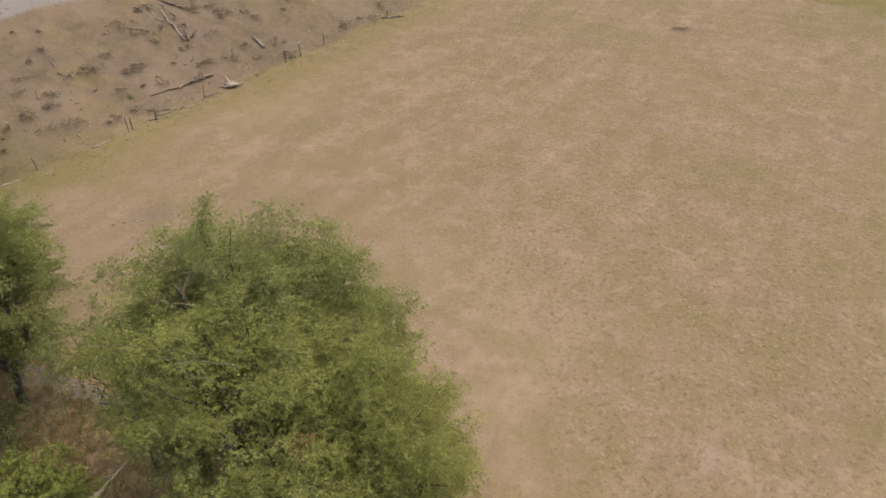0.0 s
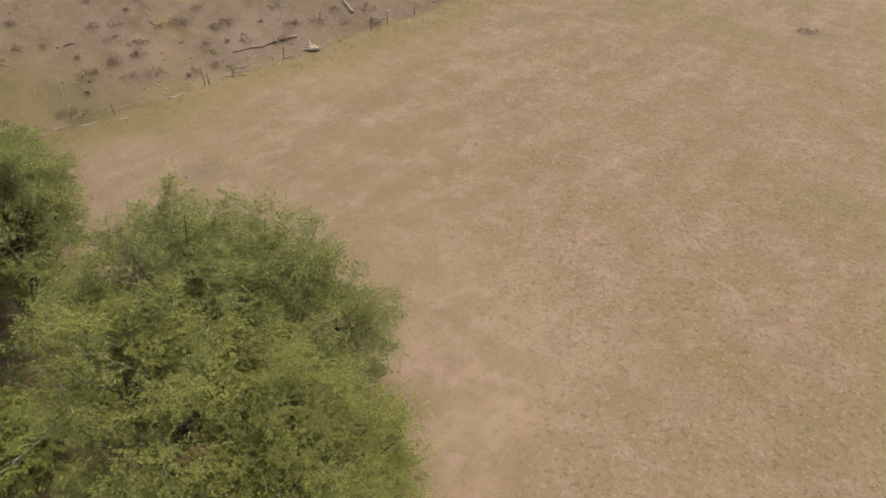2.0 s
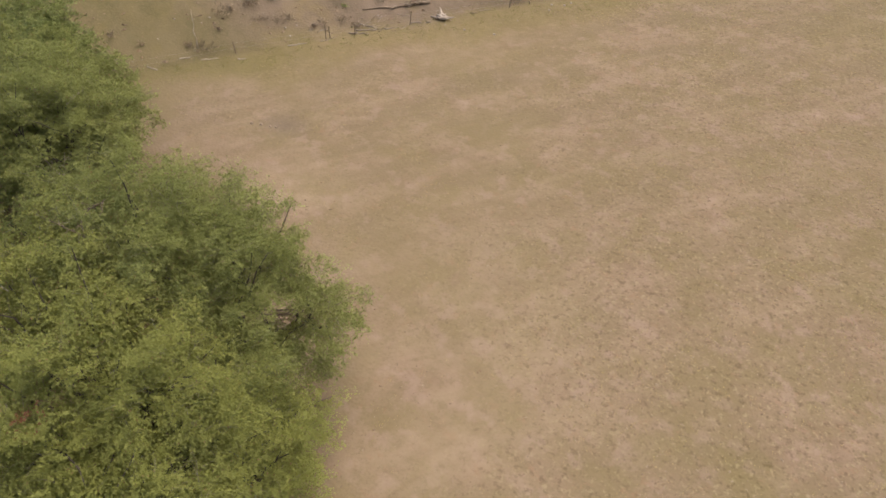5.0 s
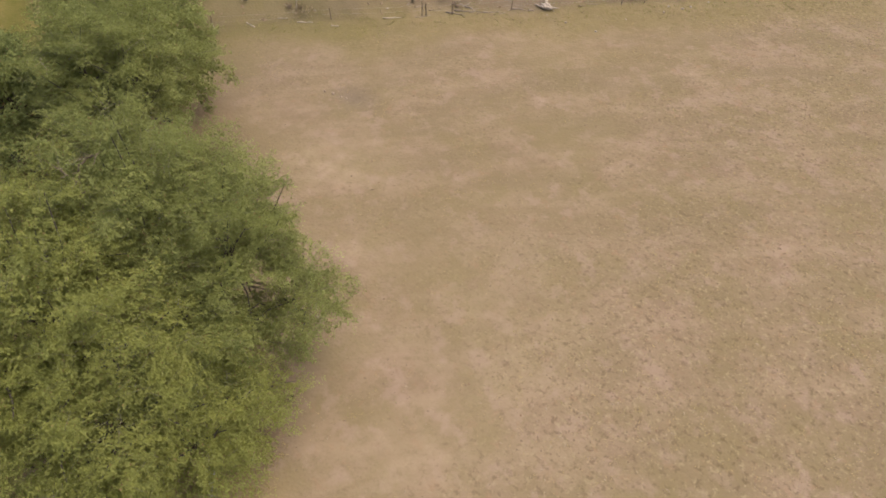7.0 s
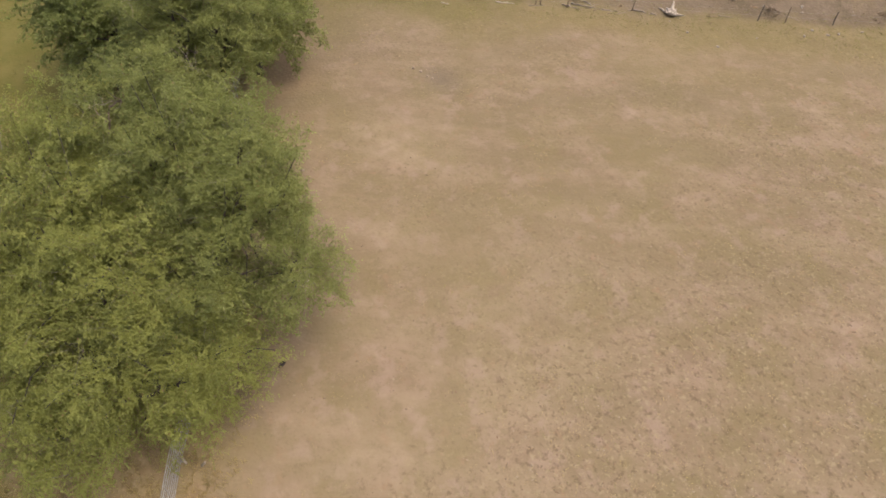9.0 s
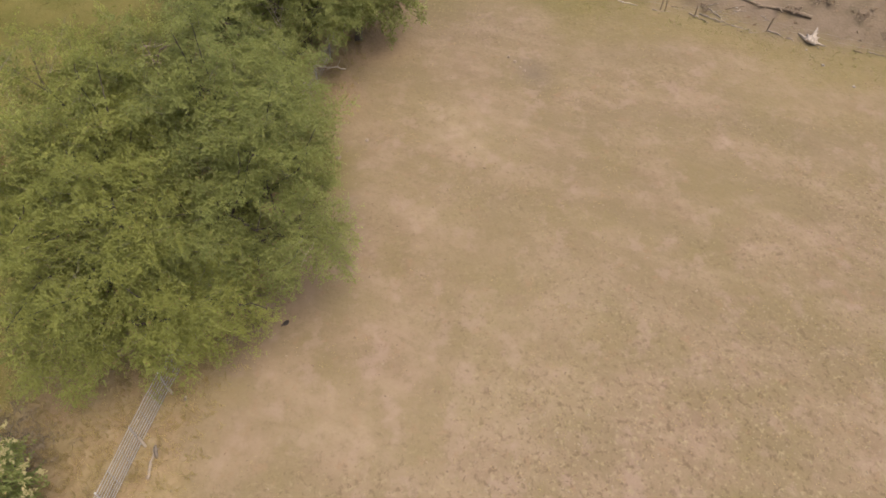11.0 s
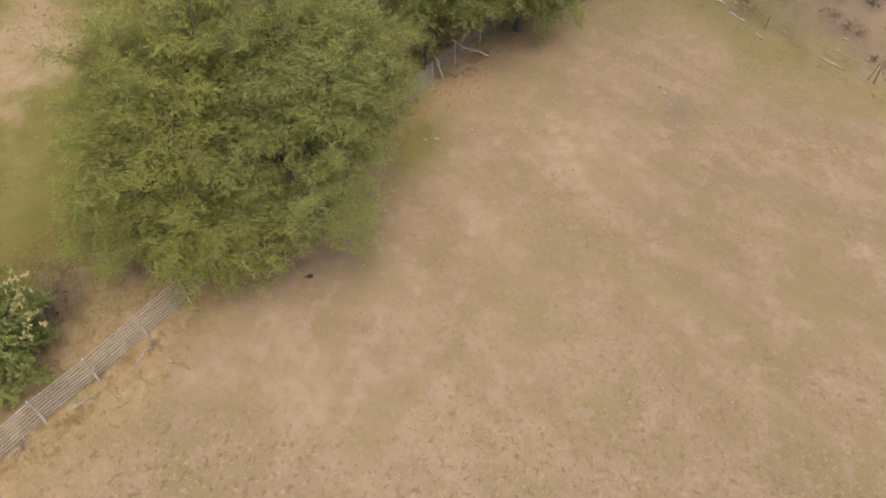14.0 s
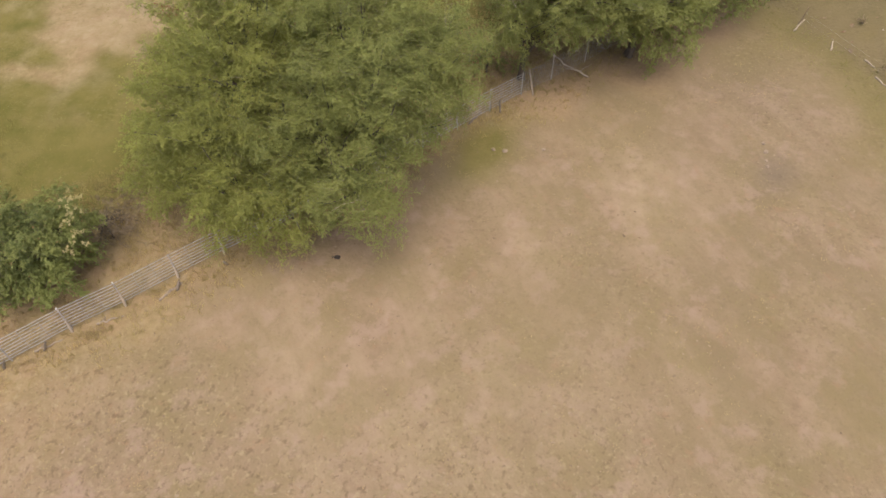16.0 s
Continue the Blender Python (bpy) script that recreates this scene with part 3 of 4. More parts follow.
TREE_D = [((-20.3, 21.9, 3.8), (2.1, 2.1, 2.6)), ((-22.8, 20.6, 4.6), (2.8, 2.6, 3.2)), ((-21.0, 19.2, 5.2), (2.2, 2.2, 2.8))]
TREE_E = [((-27.0, 23.0, 3.9), (2.6, 2.4, 3.0)), ((-29.5, 21.4, 4.0), (2.6, 2.6, 3.0)), ((-26.7, 24.2, 3.6), (2.4, 1.7, 2.0)), ((-29.2, 25.0, 4.7), (2.0, 1.8, 2.0))]
TREE_F = [((-23.6, 13.2, 4.4), (2.4, 2.3, 3.2)), ((-21.6, 14.6, 3.8), (2.0, 1.9, 2.8)), ((-26.0, 14.0, 4.0), (2.2, 2.2, 2.8))]
tree("broad_tree", "broad yellow-green leafy tree with drooping sprays behind the fence", "tree", (-4.3, 10.4), TREE_A, 10500, 28, 0.066, LEAF_YELLOW, 21, 0.26, 44, RED_AT, LONG_TWIGS, gaps=GAPS_A)
tree("broad_tree", "dark green leafy tree spreading over the pasture fence", "tree", (-5.4, 14.9), TREE_B, 9000, 28, 0.066, LEAF_DARK, 22, 0.24, 36, None, LIMBS_B, gaps=GAPS_B)
tree("broad_tree", "dull green leafy tree with bare grey branches beside the fence", "tree", (-16.6, 16.7), TREE_C, 6800, 22, 0.076, LEAF_DARK, 23, 0.18, 24, None, LIMBS_C, gaps=(((-15.1, 16.6, 5.6), 0.75),))
tree("broad_tree", "dark green leafy tree further along the fence", "tree", (-21.3, 20.8), TREE_D, 4600, 17, 0.115, LEAF_DARK, 24, 0.2, 6)
tree("broad_tree", "green leafy tree in the far corner of the pasture", "tree", (-28.0, 21.2), TREE_E, 3400, 17, 0.12, LEAF_FAR, 25, 0.2, 4)
tree("broad_tree", "light green leafy tree standing in the field behind the fence", "tree", (-23.4, 13.6), TREE_F, 3800, 17, 0.12, LEAF_FAR, 28, 0.2, 4)
tree("flowering_bush", "dark green bush with cream seed clusters beside the fence", "bush", (4.2, 6.8),
     [((4.4, 6.8, 1.9), (1.45, 1.3, 1.6)), ((3.3, 7.2, 2.4), (0.75, 0.7, 1.3)), ((5.5, 6.5, 1.5), (1.1, 1.1, 1.2)), ((4.2, 5.5, 1.9), (1.3, 1.1, 1.5))], 2000, 24, 0.09, LEAF_FAR, 26, 0.09, 2, None, (), 0.6)
tree("leafy_bush", "low fresh green bush on the verge behind the fence", "bush", (-13.9, 12.2),
     [((-13.9, 12.2, 0.9), (1.5, 1.3, 1.1)), ((-12.8, 11.3, 0.8), (1.2, 1.1, 0.9))], 600, 20, 0.12, LEAF_FRESH, 27, 0.05, 1, None, (), 0.5)

tree("young_tree", "sparse olive young tree with bare pale branches", "tree", (-10.4, 13.8), [((-9.7, 13.5, 3.6), (0.9, 0.8, 1.3)), ((-12.3, 15.1, 4.4), (1.0, 0.9, 1.4)), ((-10.9, 15.4, 5.2), (1.1, 0.9, 1.4))],
     300, 14, 0.085, LEAF_FAR, 33, 0.06, 8, None, (((-10.9, 11.6, 1.6), (-10.5, 13.5, 2.3), 0.014), ((-10.7, 12.6, 2.0), (-11.6, 12.3, 2.1), 0.012)), 0.55, 0.1)
tree("undergrowth_bush", "sparse olive undergrowth bush behind the wire fence", "bush", (-16.2, 14.9), [((-16.4, 14.9, 1.2), (1.3, 1.0, 1.0))], 110, 16, 0.09, LEAF_FAR, 29, 0.05, 2, None, (), 0.5, 0.1)
tree("undergrowth_bush", "sparse olive undergrowth bush under the trees", "bush", (-19.6, 16.0), [((-19.6, 16.0, 1.3), (1.4, 1.1, 1.1))], 120, 16, 0.09, LEAF_FAR, 30, 0.05, 2, None, (), 0.5, 0.1)

tree("dry_brush", "sparse dull brush beside the flowering bush", "bush", (1.8, 6.9), [((2.0, 6.9, 0.7), (1.1, 0.8, 0.7)), ((0.8, 6.5, 0.55), (0.8, 0.7, 0.5))], 130, 16, 0.075, LEAF_WEED, 34, 0.035, 3, None, (), 0.5, 0.1)

bush = [o for o in scene.objects if o.name == "flowering_bush"][0]
_r = np.random.default_rng(31)
for spot in ((2.75, 8.2, 3.9), (3.0, 8.35, 3.65), (3.2, 8.45, 3.4), (3.4, 8.6, 3.1), (3.6, 8.65, 2.85), (3.35, 8.3, 3.55), (4.0, 8.7, 2.65), (2.9, 8.05, 4.05)):
    s = np.array(spot) - np.array(bush.location) + _r.normal(size=(5, 3)) * 0.15
    ob = new("seed_cluster", faces_mesh("seed_cluster", leaves(s, np.tile((0.4, 0.5, 0.75), (5, 1)), 12, 0.09, 0.3, _r), BLOSSOM))
    ob.parent = bush
    tagged(ob, "cream seed cluster", kind="stuff")

# ---- near fence: steel rails on steel posts ----
FENCE_TOP, RAILS = 1.27, 8


def lifted(p, z):
    return Vector((p[0], p[1], ground_at(*p) + z))


def steel_post(parent, p, h, tip=True):
    """A studded T-shaped post with a flange and, often, a white top."""
    bm = bmesh.new()
    for sx, sy, ox in ((0.055, 0.012, 0.0), (0.012, 0.045, 0.0)):
        bmesh.ops.create_cube(bm, size=1, matrix=Matrix.Translation((ox, sy * 0.5 - 0.006, h / 2 - 0.15)) @ Matrix.Diagonal((sx, sy, h + 0.3, 1)))
    for i in range(int(h / 0.12)):
        bmesh.ops.create_cube(bm, size=1, matrix=Matrix.Translation((0, -0.012, 0.1 + i * 0.12)) @ Matrix.Diagonal((0.02, 0.014, 0.03, 1)))
    ob = part("post", bm, POST_STEEL, parent)
    ob.location = lifted(p, 0)
    ob.rotation_euler = (0, 0, math.atan2(-0.36, 0.93))
    if tip:
        bm = bmesh.new()
        bmesh.ops.create_cube(bm, size=1, matrix=Matrix.Translation((0, 0.014, h + 0.01)) @ Matrix.Diagonal((0.058, 0.052, 0.06, 1)))
        bmesh.ops.bevel(bm, geom=bm.edges[:], offset=0.008, affect="EDGES")
        part("white_tip", bm, WHITE_TIP, ob, "white painted post top")
    return ob


def rail(parent, a, b, r, mat, rng, sway=0.012):
    bm = bmesh.new()
    tube(bm, wander(a, b, 4, sway, rng), [r] * 5, 6)
    return part("rail", bm, mat, parent)


def build_fence():
    rng = random.Random(41)
    f = thing("fence", "weathered steel fence with eight rails and white-topped posts", "fence")
    for i, p in enumerate(FENCE):
        steel_post(f, p, 1.31 + rng.uniform(-0.04, 0.04), i in (2, 3, 4, 6, 9))
        if i in (3, 4, 5, 6):
            bm = bmesh.new()
            tube(bm, wander((0.1, 0.12, -0.1), (0.03, 0.06, rng.uniform(0.45, 0.7)), 4, 0.01, rng), [0.05, 0.05, 0.046, 0.044, 0.038], 7, 0.1, rng)
            part("foot_stub", bm, DEADWOOD, f, "weathered wooden stub at a post foot").location = lifted(p, 0)
    for a, b in zip(FENCE, FENCE[1:]):
        for k in range(RAILS):
            z = 0.16 + (FENCE_TOP - 0.16) * k / (RAILS - 1)
            rail(f, lifted(a, z + rng.uniform(-0.01, 0.01)), lifted(b, z + rng.uniform(-0.01, 0.01)), 0.0165, STEEL, rng)
        for s in (0.33, 0.66):
            m = Vector(a).lerp(Vector(b), s)
            bm = bmesh.new()
            tube(bm, [lifted(m, 0.16), lifted(m, FENCE_TOP)], [0.009, 0.009], 5)
            part("stay", bm, STEEL, f)


def build_wire_fence():
    """The fence's further stretch: posts with woven wire."""
    rng = random.Random(42)
    f = thing("wire_fence", "slack woven wire fence on thin posts under the trees", "fence")
    for p in FENCE_TAIL[1:]:
        steel_post(f, p, 1.5, False)
    for a, b in zip(FENCE_TAIL, FENCE_TAIL[1:]):
        bm = bmesh.new()
        for k in range(11):
            z = 0.1 + 1.2 * k / 10
            tube(bm, wander(lifted(a, z), lifted(b, z), 5, 0.02, rng), [0.006] * 6, 3)
        n = 14
        for k in range(1, n):
            m = Vector(a).lerp(Vector(b), k / n)
            tube(bm, [lifted(m, 0.1), lifted(m, 1.3)], [0.005, 0.005], 3)
        part("wire_mesh", bm, STEEL, f)


build_fence()
build_wire_fence()

# ---- things beside the near fence ----


def stick(name, label, a, b, r0, r1, mat, seed, twigs=0, category="branch", group="", sway=0.06):
    """A branch or log that lies between two places, with side twigs."""
    rng = random.Random(seed)
    ra = r0
    a, b = Vector((*a[:2], ground_at(*a[:2]) + (a[2] if len(a) > 2 else ra * 0.8))), Vector((*b[:2], ground_at(*b[:2]) + (b[2] if len(b) > 2 else r1 * 0.8)))
    bm = bmesh.new()
    n = 8
    line = wander(a, b, n, sway, rng)
    tube(bm, line, [r0 + (r1 - r0) * i / n for i in range(n + 1)], 8, 0.12, rng)
    long_ = (b - a).length
    for k in range(twigs):
        s = line[rng.randint(2, n - 1)]
        e = s + Vector((rng.uniform(-1, 1), rng.uniform(-1, 1), rng.uniform(-0.05, 0.4))) * long_ * rng.uniform(0.12, 0.3)
        e.z = max(e.z, ground_at(e.x, e.y) + 0.03)
        tube(bm, wander(s, e, 4, 0.05, rng), [r1 * 0.8, r1 * 0.7, r1 * 0.55, r1 * 0.4, r1 * 0.2], 5, 0.1, rng)
    for fc in bm.faces:
        fc.smooth = True
    return tagged(part(name, bm, mat), label, category, group)


def stake(name, label, at, lean, h, r, mat, seed, group, category="post"):
    rng = random.Random(seed)
    bm = bmesh.new()
    foot, head = Vector((0, 0, -0.15)), Vector((lean[0], lean[1], h))
    line = wander(foot, head, 5, 0.015, rng)
    tube(bm, line, [r * 1.08, r, r * 0.97, r, r * 0.93, r * 0.8], 7, 0.1, rng)
    ob = part(name, bm, mat)
    ob.location = lifted(at, 0)
    return tagged(ob, label, category, group)


def feed_bowl():
    bm = bmesh.new()
    prof = [(0.0, 0.03), (0.14, 0.03), (0.175, 0.17), (0.2, 0.18), (0.205, 0.155), (0.16, 0.0), (0.0, 0.0)]
    vs = [bm.verts.new((r, 0, z)) for r, z in prof]
    es = [bm.edges.new(e) for e in zip(vs, vs[1:])]
    bmesh.ops.spin(bm, geom=vs + es, cent=(0, 0, 0), axis=(0, 0, 1), angle=2 * math.pi, steps=24)
    bmesh.ops.remove_doubles(bm, verts=bm.verts, dist=0.0005)
    bmesh.ops.recalc_face_normals(bm, faces=bm.faces)
    for fc in bm.faces:
        fc.smooth = True
    top = thing("feed_bowl", "small black rubber feed bowl on the bare ground", "bowl", "", lifted((-2.1, 15.66), 0))
    b = part("bowl", bm, RUBBER, top)
    b.scale = (0.7, 0.44, 0.4)
    bm = bmesh.new()
    tube(bm, [(-0.19, 0.02, 0.135), (-0.25, 0.04, 0.12), (-0.25, -0.04, 0.12), (-0.19, -0.02, 0.135)], [0.012] * 4, 5)
    part("lip_handle", bm, RUBBER, top).location = (0.05, 0, -0.05)
    top.rotation_euler = (0, 0, radians(123))


feed_bowl()
G1 = "stakes along the fence"
stake("wooden_stake", "short dark weathered stake beside the steel fence", (6.9, 8.95), (-0.22, 0.16, 0), 0.42, 0.05, OLDWOOD, 51, G1)
stake("wooden_stake", "short dark weathered stake beside the steel fence", (8.15, 8.35), (-0.2, 0.15, 0), 0.42, 0.05, OLDWOOD, 52, G1)
stake("wooden_stake", "short forked grey stake beside the steel fence", (2.45, 11.15), (-0.28, 0.1, 0), 0.4, 0.06, OLDWOOD, 53, G1)
stake("wooden_stake", "short pale wooden stake at the fence post", (0.35, 11.95), (0.3, 0.25, 0), 0.55, 0.045, DEADWOOD, 54, G1)
stake("brace_pole", "leaning pale pole propped at the fence end", (-15.6, 17.95), (-0.35, -0.55, 0), 1.25, 0.038, PALEWOOD, 55, G1, "pole")
stake("brace_pole", "short grey prop against the steel rails", (-13.6, 17.1), (0.0, -0.1, 0), 0.7, 0.045, OLDWOOD, 56, G1, "pole")
stick("fallen_branch", "pale forked piece of wood lying by the fence", (3.1, 10.95), (2.0, 11.1), 0.05, 0.03, PALEWOOD, 57, 3)
stick("fallen_branch", "pale wood scrap lying along the fence foot", (5.1, 9.75), (4.3, 10.35), 0.045, 0.025, PALEWOOD, 58, 2)
stick("fallen_branch", "pale wood scrap lying along the fence foot", (7.1, 8.75), (6.2, 9.2), 0.045, 0.02, PALEWOOD, 59, 1)
stick("fallen_branch", "long bare bleached branch leaning out under the tree", (-18.4, 19.72, 0.06), (-18.0, 17.7, 1.0), 0.045, 0.025, DEADWOOD, 60, 6, sway=0.16)
stick("fallen_branch", "grey fallen branch on the grass under the tree", (-12.0, 16.2), (-13.2, 16.3), 0.05, 0.03, OLDWOOD, 61, 2)

# ---- far fence, bank and driftwood ----


def far(s, out):
    """A place s metres along the far fence and so far beyond it."""
    q = FAR_A + FAR_WAY * s + FAR_OUT * out
    return float(q[0]), float(q[1])


FAR_POSTS = [-14.0, -6.2, -0.1, 0.22, 1.97, 6.1, 14.0, 15.7, 18.7, 27.0, 36.0]


def far_fence():
    rng = random.Random(71)
    f = thing("wire_fence", "old wooden-post wire fence along the far edge of the pasture", "fence")
    tops = []
    for s in FAR_POSTS:
        p = far(s, rng.uniform(-0.15, 0.15))
        bm = bmesh.new()
        h = rng.uniform(0.8, 1.1)
        lean = Vector((rng.uniform(-0.14, 0.14), rng.uniform(-0.14, 0.14), h))
        tube(bm, wander((0, 0, -0.2), lean, 4, 0.015, rng), [0.042, 0.039, 0.036, 0.033, 0.027], 7, 0.1, rng)
        ob = part("post", bm, DUNWOOD if rng.random() < 0.75 else OLDWOOD, f)
        ob.location = lifted(p, 0)
        tops.append((p, lean))
    for (p, l), (q, k) in zip(tops, tops[1:]):
        for z in (0.4, 0.75):
            bm = bmesh.new()
            a, b = lifted(p, 0) + l * (z / l.z * 0.95), lifted(q, 0) + k * (z / k.z * 0.95)
            m = a.lerp(b, 0.5) - Vector((0, 0, 0.06))
            tube(bm, [a, m, b], [0.0025] * 3, 4)
            part("wire", bm, STEEL, f)


far_fence()
LOGS = "logs on the bank"
stick("fallen_log", "long dun weathered log lying on the bank", (-20.57, 43.16), (-17.3, 47.08), 0.05, 0.12, DUNWOOD, 81, 2, "log", LOGS, 0.1)
for i, (a, b, r) in enumerate((((8.3, 10.0), (9.0, 7.6), 0.07), ((9.7, 8.6), (9.1, 5.5), 0.1), ((10.4, 9.8), (11.4, 8.2), 0.1), ((10.1, 9.6), (10.2, 7.6), 0.06), ((9.2, 10.0), (8.8, 7.8), 0.06), ((6.3, 8.2), (7.6, 7.5), 0.06))):
    stick("fallen_log", "bleached driftwood log in a heap on the bank", far(*a), far(*b), r * 0.6, r, PALEWOOD if i in (0, 1, 4) else DUNWOOD, 82 + i, 2, "log", LOGS, 0.12)
for i, (a, b) in enumerate((((9.2, 5.7), (10.2, 6.2)), ((9.6, 5.3), (10.5, 5.5)), ((9.3, 5.2), (9.9, 6.4)))):
    stick("fallen_branch", "grey root limb in the driftwood heap", (*far(*a), 0.12), (*far(*b), 0.3), 0.07, 0.03, OLDWOOD, 680 + i, 4, "branch", LOGS, 0.12)
stick("fallen_log", "dark fallen branch on the far bank", (-5.6, 61.0), (-3.6, 61.6), 0.08, 0.05, OLDWOOD, 88, 3, "log", LOGS, 0.15)
stick("fallen_log", "thin bare sapling stem on the bank", (*far(-8.5, 1.1), 0.02), (*far(-8.3, 1.4), 2.3), 0.04, 0.015, DEADWOOD, 89, 4, "log", LOGS, 0.1)
stick("fallen_log", "dark bare fallen bough on the bank", far(-0.2, 7.4), far(-0.6, 5.1), 0.05, 0.03, OLDWOOD, 90, 6, "log", LOGS, 0.15)
stick("fallen_branch", "curved dun branch lying on the bank", far(-11.3, 7.1), far(-9.9, 5.9), 0.05, 0.03, DUNWOOD, 92, 2, "branch", LOGS, 0.2)
stick("fallen_branch", "short dun branch lying on the bank", far(-6.9, 6.4), far(-5.6, 6.3), 0.05, 0.03, DUNWOOD, 93, 1, "branch", LOGS, 0.1)
DRIFT = "driftwood along the fence"
for i, (a, b) in enumerate((((-28.16, 27.93), (-29.5, 28.2)), ((-27.2, 30.06), (-28.1, 30.0)), ((-25.8, 32.5), (-25.1, 33.3)), ((-27.0, 31.77), (-26.6, 32.3)), ((-22.4, 37.1), (-21.6, 38.1)), ((-23.9, 33.9), (-23.5, 34.2)))):
    stick("driftwood", "short white stick of driftwood on the pasture corner", a, b, 0.048, 0.028, DEADWOOD, 600 + i, 0, "branch", DRIFT, 0.04)
for i, (a, b) in enumerate((((2.2, 0.4), (4.3, -0.1)), ((2.6, 0.9), (3.9, 0.0)), ((6.2, 0.2), (7.7, -0.25)), ((4.2, -0.1), (5.4, -0.2)), ((1.6, 0.2), (2.9, -0.35)))):
    stick("driftwood", "long pale driftwood branch caught along the old fence", far(*a), far(*b), 0.05, 0.02, PALEWOOD, 640 + i, 2, "branch", DRIFT, 0.1)
_q = random.Random(91)
for i in range(20):
    s, o = _q.uniform(-5, 20), _q.uniform(-0.5, 1.2)
    if i < 9:
        s, o = 2.2 + _q.uniform(-1.0, 2.6), _q.uniform(-0.6, 1.3)
    a = far(s, o)
    w = _q.uniform(-0.7, 0.7) + math.atan2(0.811, 0.585)
    long_ = _q.uniform(0.4, 1.2)
    stick("driftwood", "bleached stick of driftwood caught along the old fence", a, (a[0] + math.cos(w) * long_, a[1] + math.sin(w) * long_), 0.028, 0.014, PALEWOOD if i % 3 else DUNWOOD, 100 + i, 1, "branch", DRIFT, 0.08)


def root_stump():
    """The upturned bleached root plate at the fence."""
    rng = random.Random(131)
    bm = bmesh.new()
    c = Vector((0, 0, 0.2))
    bmesh.ops.create_icosphere(bm, subdivisions=2, radius=0.3, matrix=Matrix.Translation(c) @ Matrix.Diagonal((1.3, 0.9, 0.7, 1)))
    for v in bm.verts:
        v.co += Vector([rng.uniform(-0.06, 0.06) for _ in range(3)])
    for k in range(9):
        a = 2 * math.pi * k / 9 + rng.uniform(-0.3, 0.3)
        e = c + Vector((math.cos(a) * 1.0, math.sin(a) * 0.8, rng.uniform(-0.2, 0.22))) * rng.uniform(0.5, 1.0)
        e.z = max(e.z, 0.03)
        tube(bm, wander(c, e, 4, 0.06, rng), [0.14, 0.1, 0.07, 0.045, 0.015], 6, 0.15, rng)
    tube(bm, wander(c, c + Vector((-0.6, 0.6, 0.35)), 4, 0.05, rng), [0.13, 0.1, 0.08, 0.06, 0.04], 6, 0.1, rng)
    ob = part("root_stump", bm, DEADWOOD)
    ob.location = lifted((-15.75, 46.3), 0)
    tagged(ob, "bleached upturned root stump lying at the old fence", "stump")


root_stump()


def stone(at, size, seed, label, group, mat=None):
    rng = random.Random(seed)
    bm = bmesh.new()
    bmesh.ops.create_icosphere(bm, subdivisions=2, radius=1.0)
    k = Vector((rng.uniform(0.7, 1.3), rng.uniform(0.6, 1.0), rng.uniform(0.45, 0.65)))
    for v in bm.verts:
        n = noise.noise(v.co * 1.4 + Vector((seed, 0, 0))) * 0.35
        v.co = Vector((v.co.x * k.x, v.co.y * k.y, v.co.z * k.z)) * size * (1 + n)
    ob = part("stone", bm, mat or STONE)
    ob.location = lifted(at, size * 0.22)
    ob.rotation_euler = (0, 0, rng.uniform(0, 6))
    tagged(ob, label, "stone", group)


stick("fallen_log", "short pale broken log on the brown bank", far(14.0, 3.4), far(13.9, 2.1), 0.11, 0.15, PALEWOOD, 141, 0, "log", LOGS, 0.08)
for i in range(34):
    s, o = _q.uniform(-14, 30), abs(_q.gauss(0, 5)) + 0.3
    stone(far(s, o), _q.uniform(0.04, 0.11), 150 + i, "small pale stone on the brown bank", "stones on the bank")
for i, at in enumerate(((-17.8, 28.8), (-17.3, 29.05), (-16.75, 29.2), (-16.45, 29.35))):
    stone(at, 0.12 - 0.012 * i, 190 + i, "dun stone at the edge of a scraped hollow", "stones at the hollow", STONE_DUN)
for i, at in enumerate(((-11.2, 18.6), (-11.0, 18.1), (-12.2, 20.1))):
    stone(at, 0.13, 196 + i, "dun flat stone on the pasture near the trees", "stones at the trees", STONE_DUN)
for i, at in enumerate(((-10.1, 52.8), (-9.0, 53.9), (-11.4, 46.2), (-12.0, 53.8), (-11.4, 56.0), (-13.3, 51.8))):
    stone(at, 0.12 - 0.008 * i, 620 + i, "white stone beside the old wire fence", "stones at the pasture edge")
for i in range(7):
    s = _q.uniform(8, 22)
    stone(far(s, _q.uniform(-2.5, -0.2)), _q.uniform(0.06, 0.13), 200 + i, "small white stone on the pasture edge", "stones at the pasture edge")


def scrub(at, r, h, seed, mat, label):
    rng = np.random.default_rng(seed)
    n = int(9 + 34 * r)
    u = rng.normal(size=(n, 3))
    u /= np.linalg.norm(u, axis=1)[:, None]
    u[:, 2] = np.abs(u[:, 2])
    p = u * np.array((r, r * rng.uniform(0.6, 1), h)) * rng.uniform(0.5, 1.0, (n, 1)) + np.array((0, 0, 0.08))
    ob = new("scrub_bush", faces_mesh("scrub_bush", leaves(p, u, 9, 0.1, 0.42, rng, -0.1), mat))
    ob.location = lifted(at, 0)
    tagged(ob, label, "bush", "scrub on the bank")


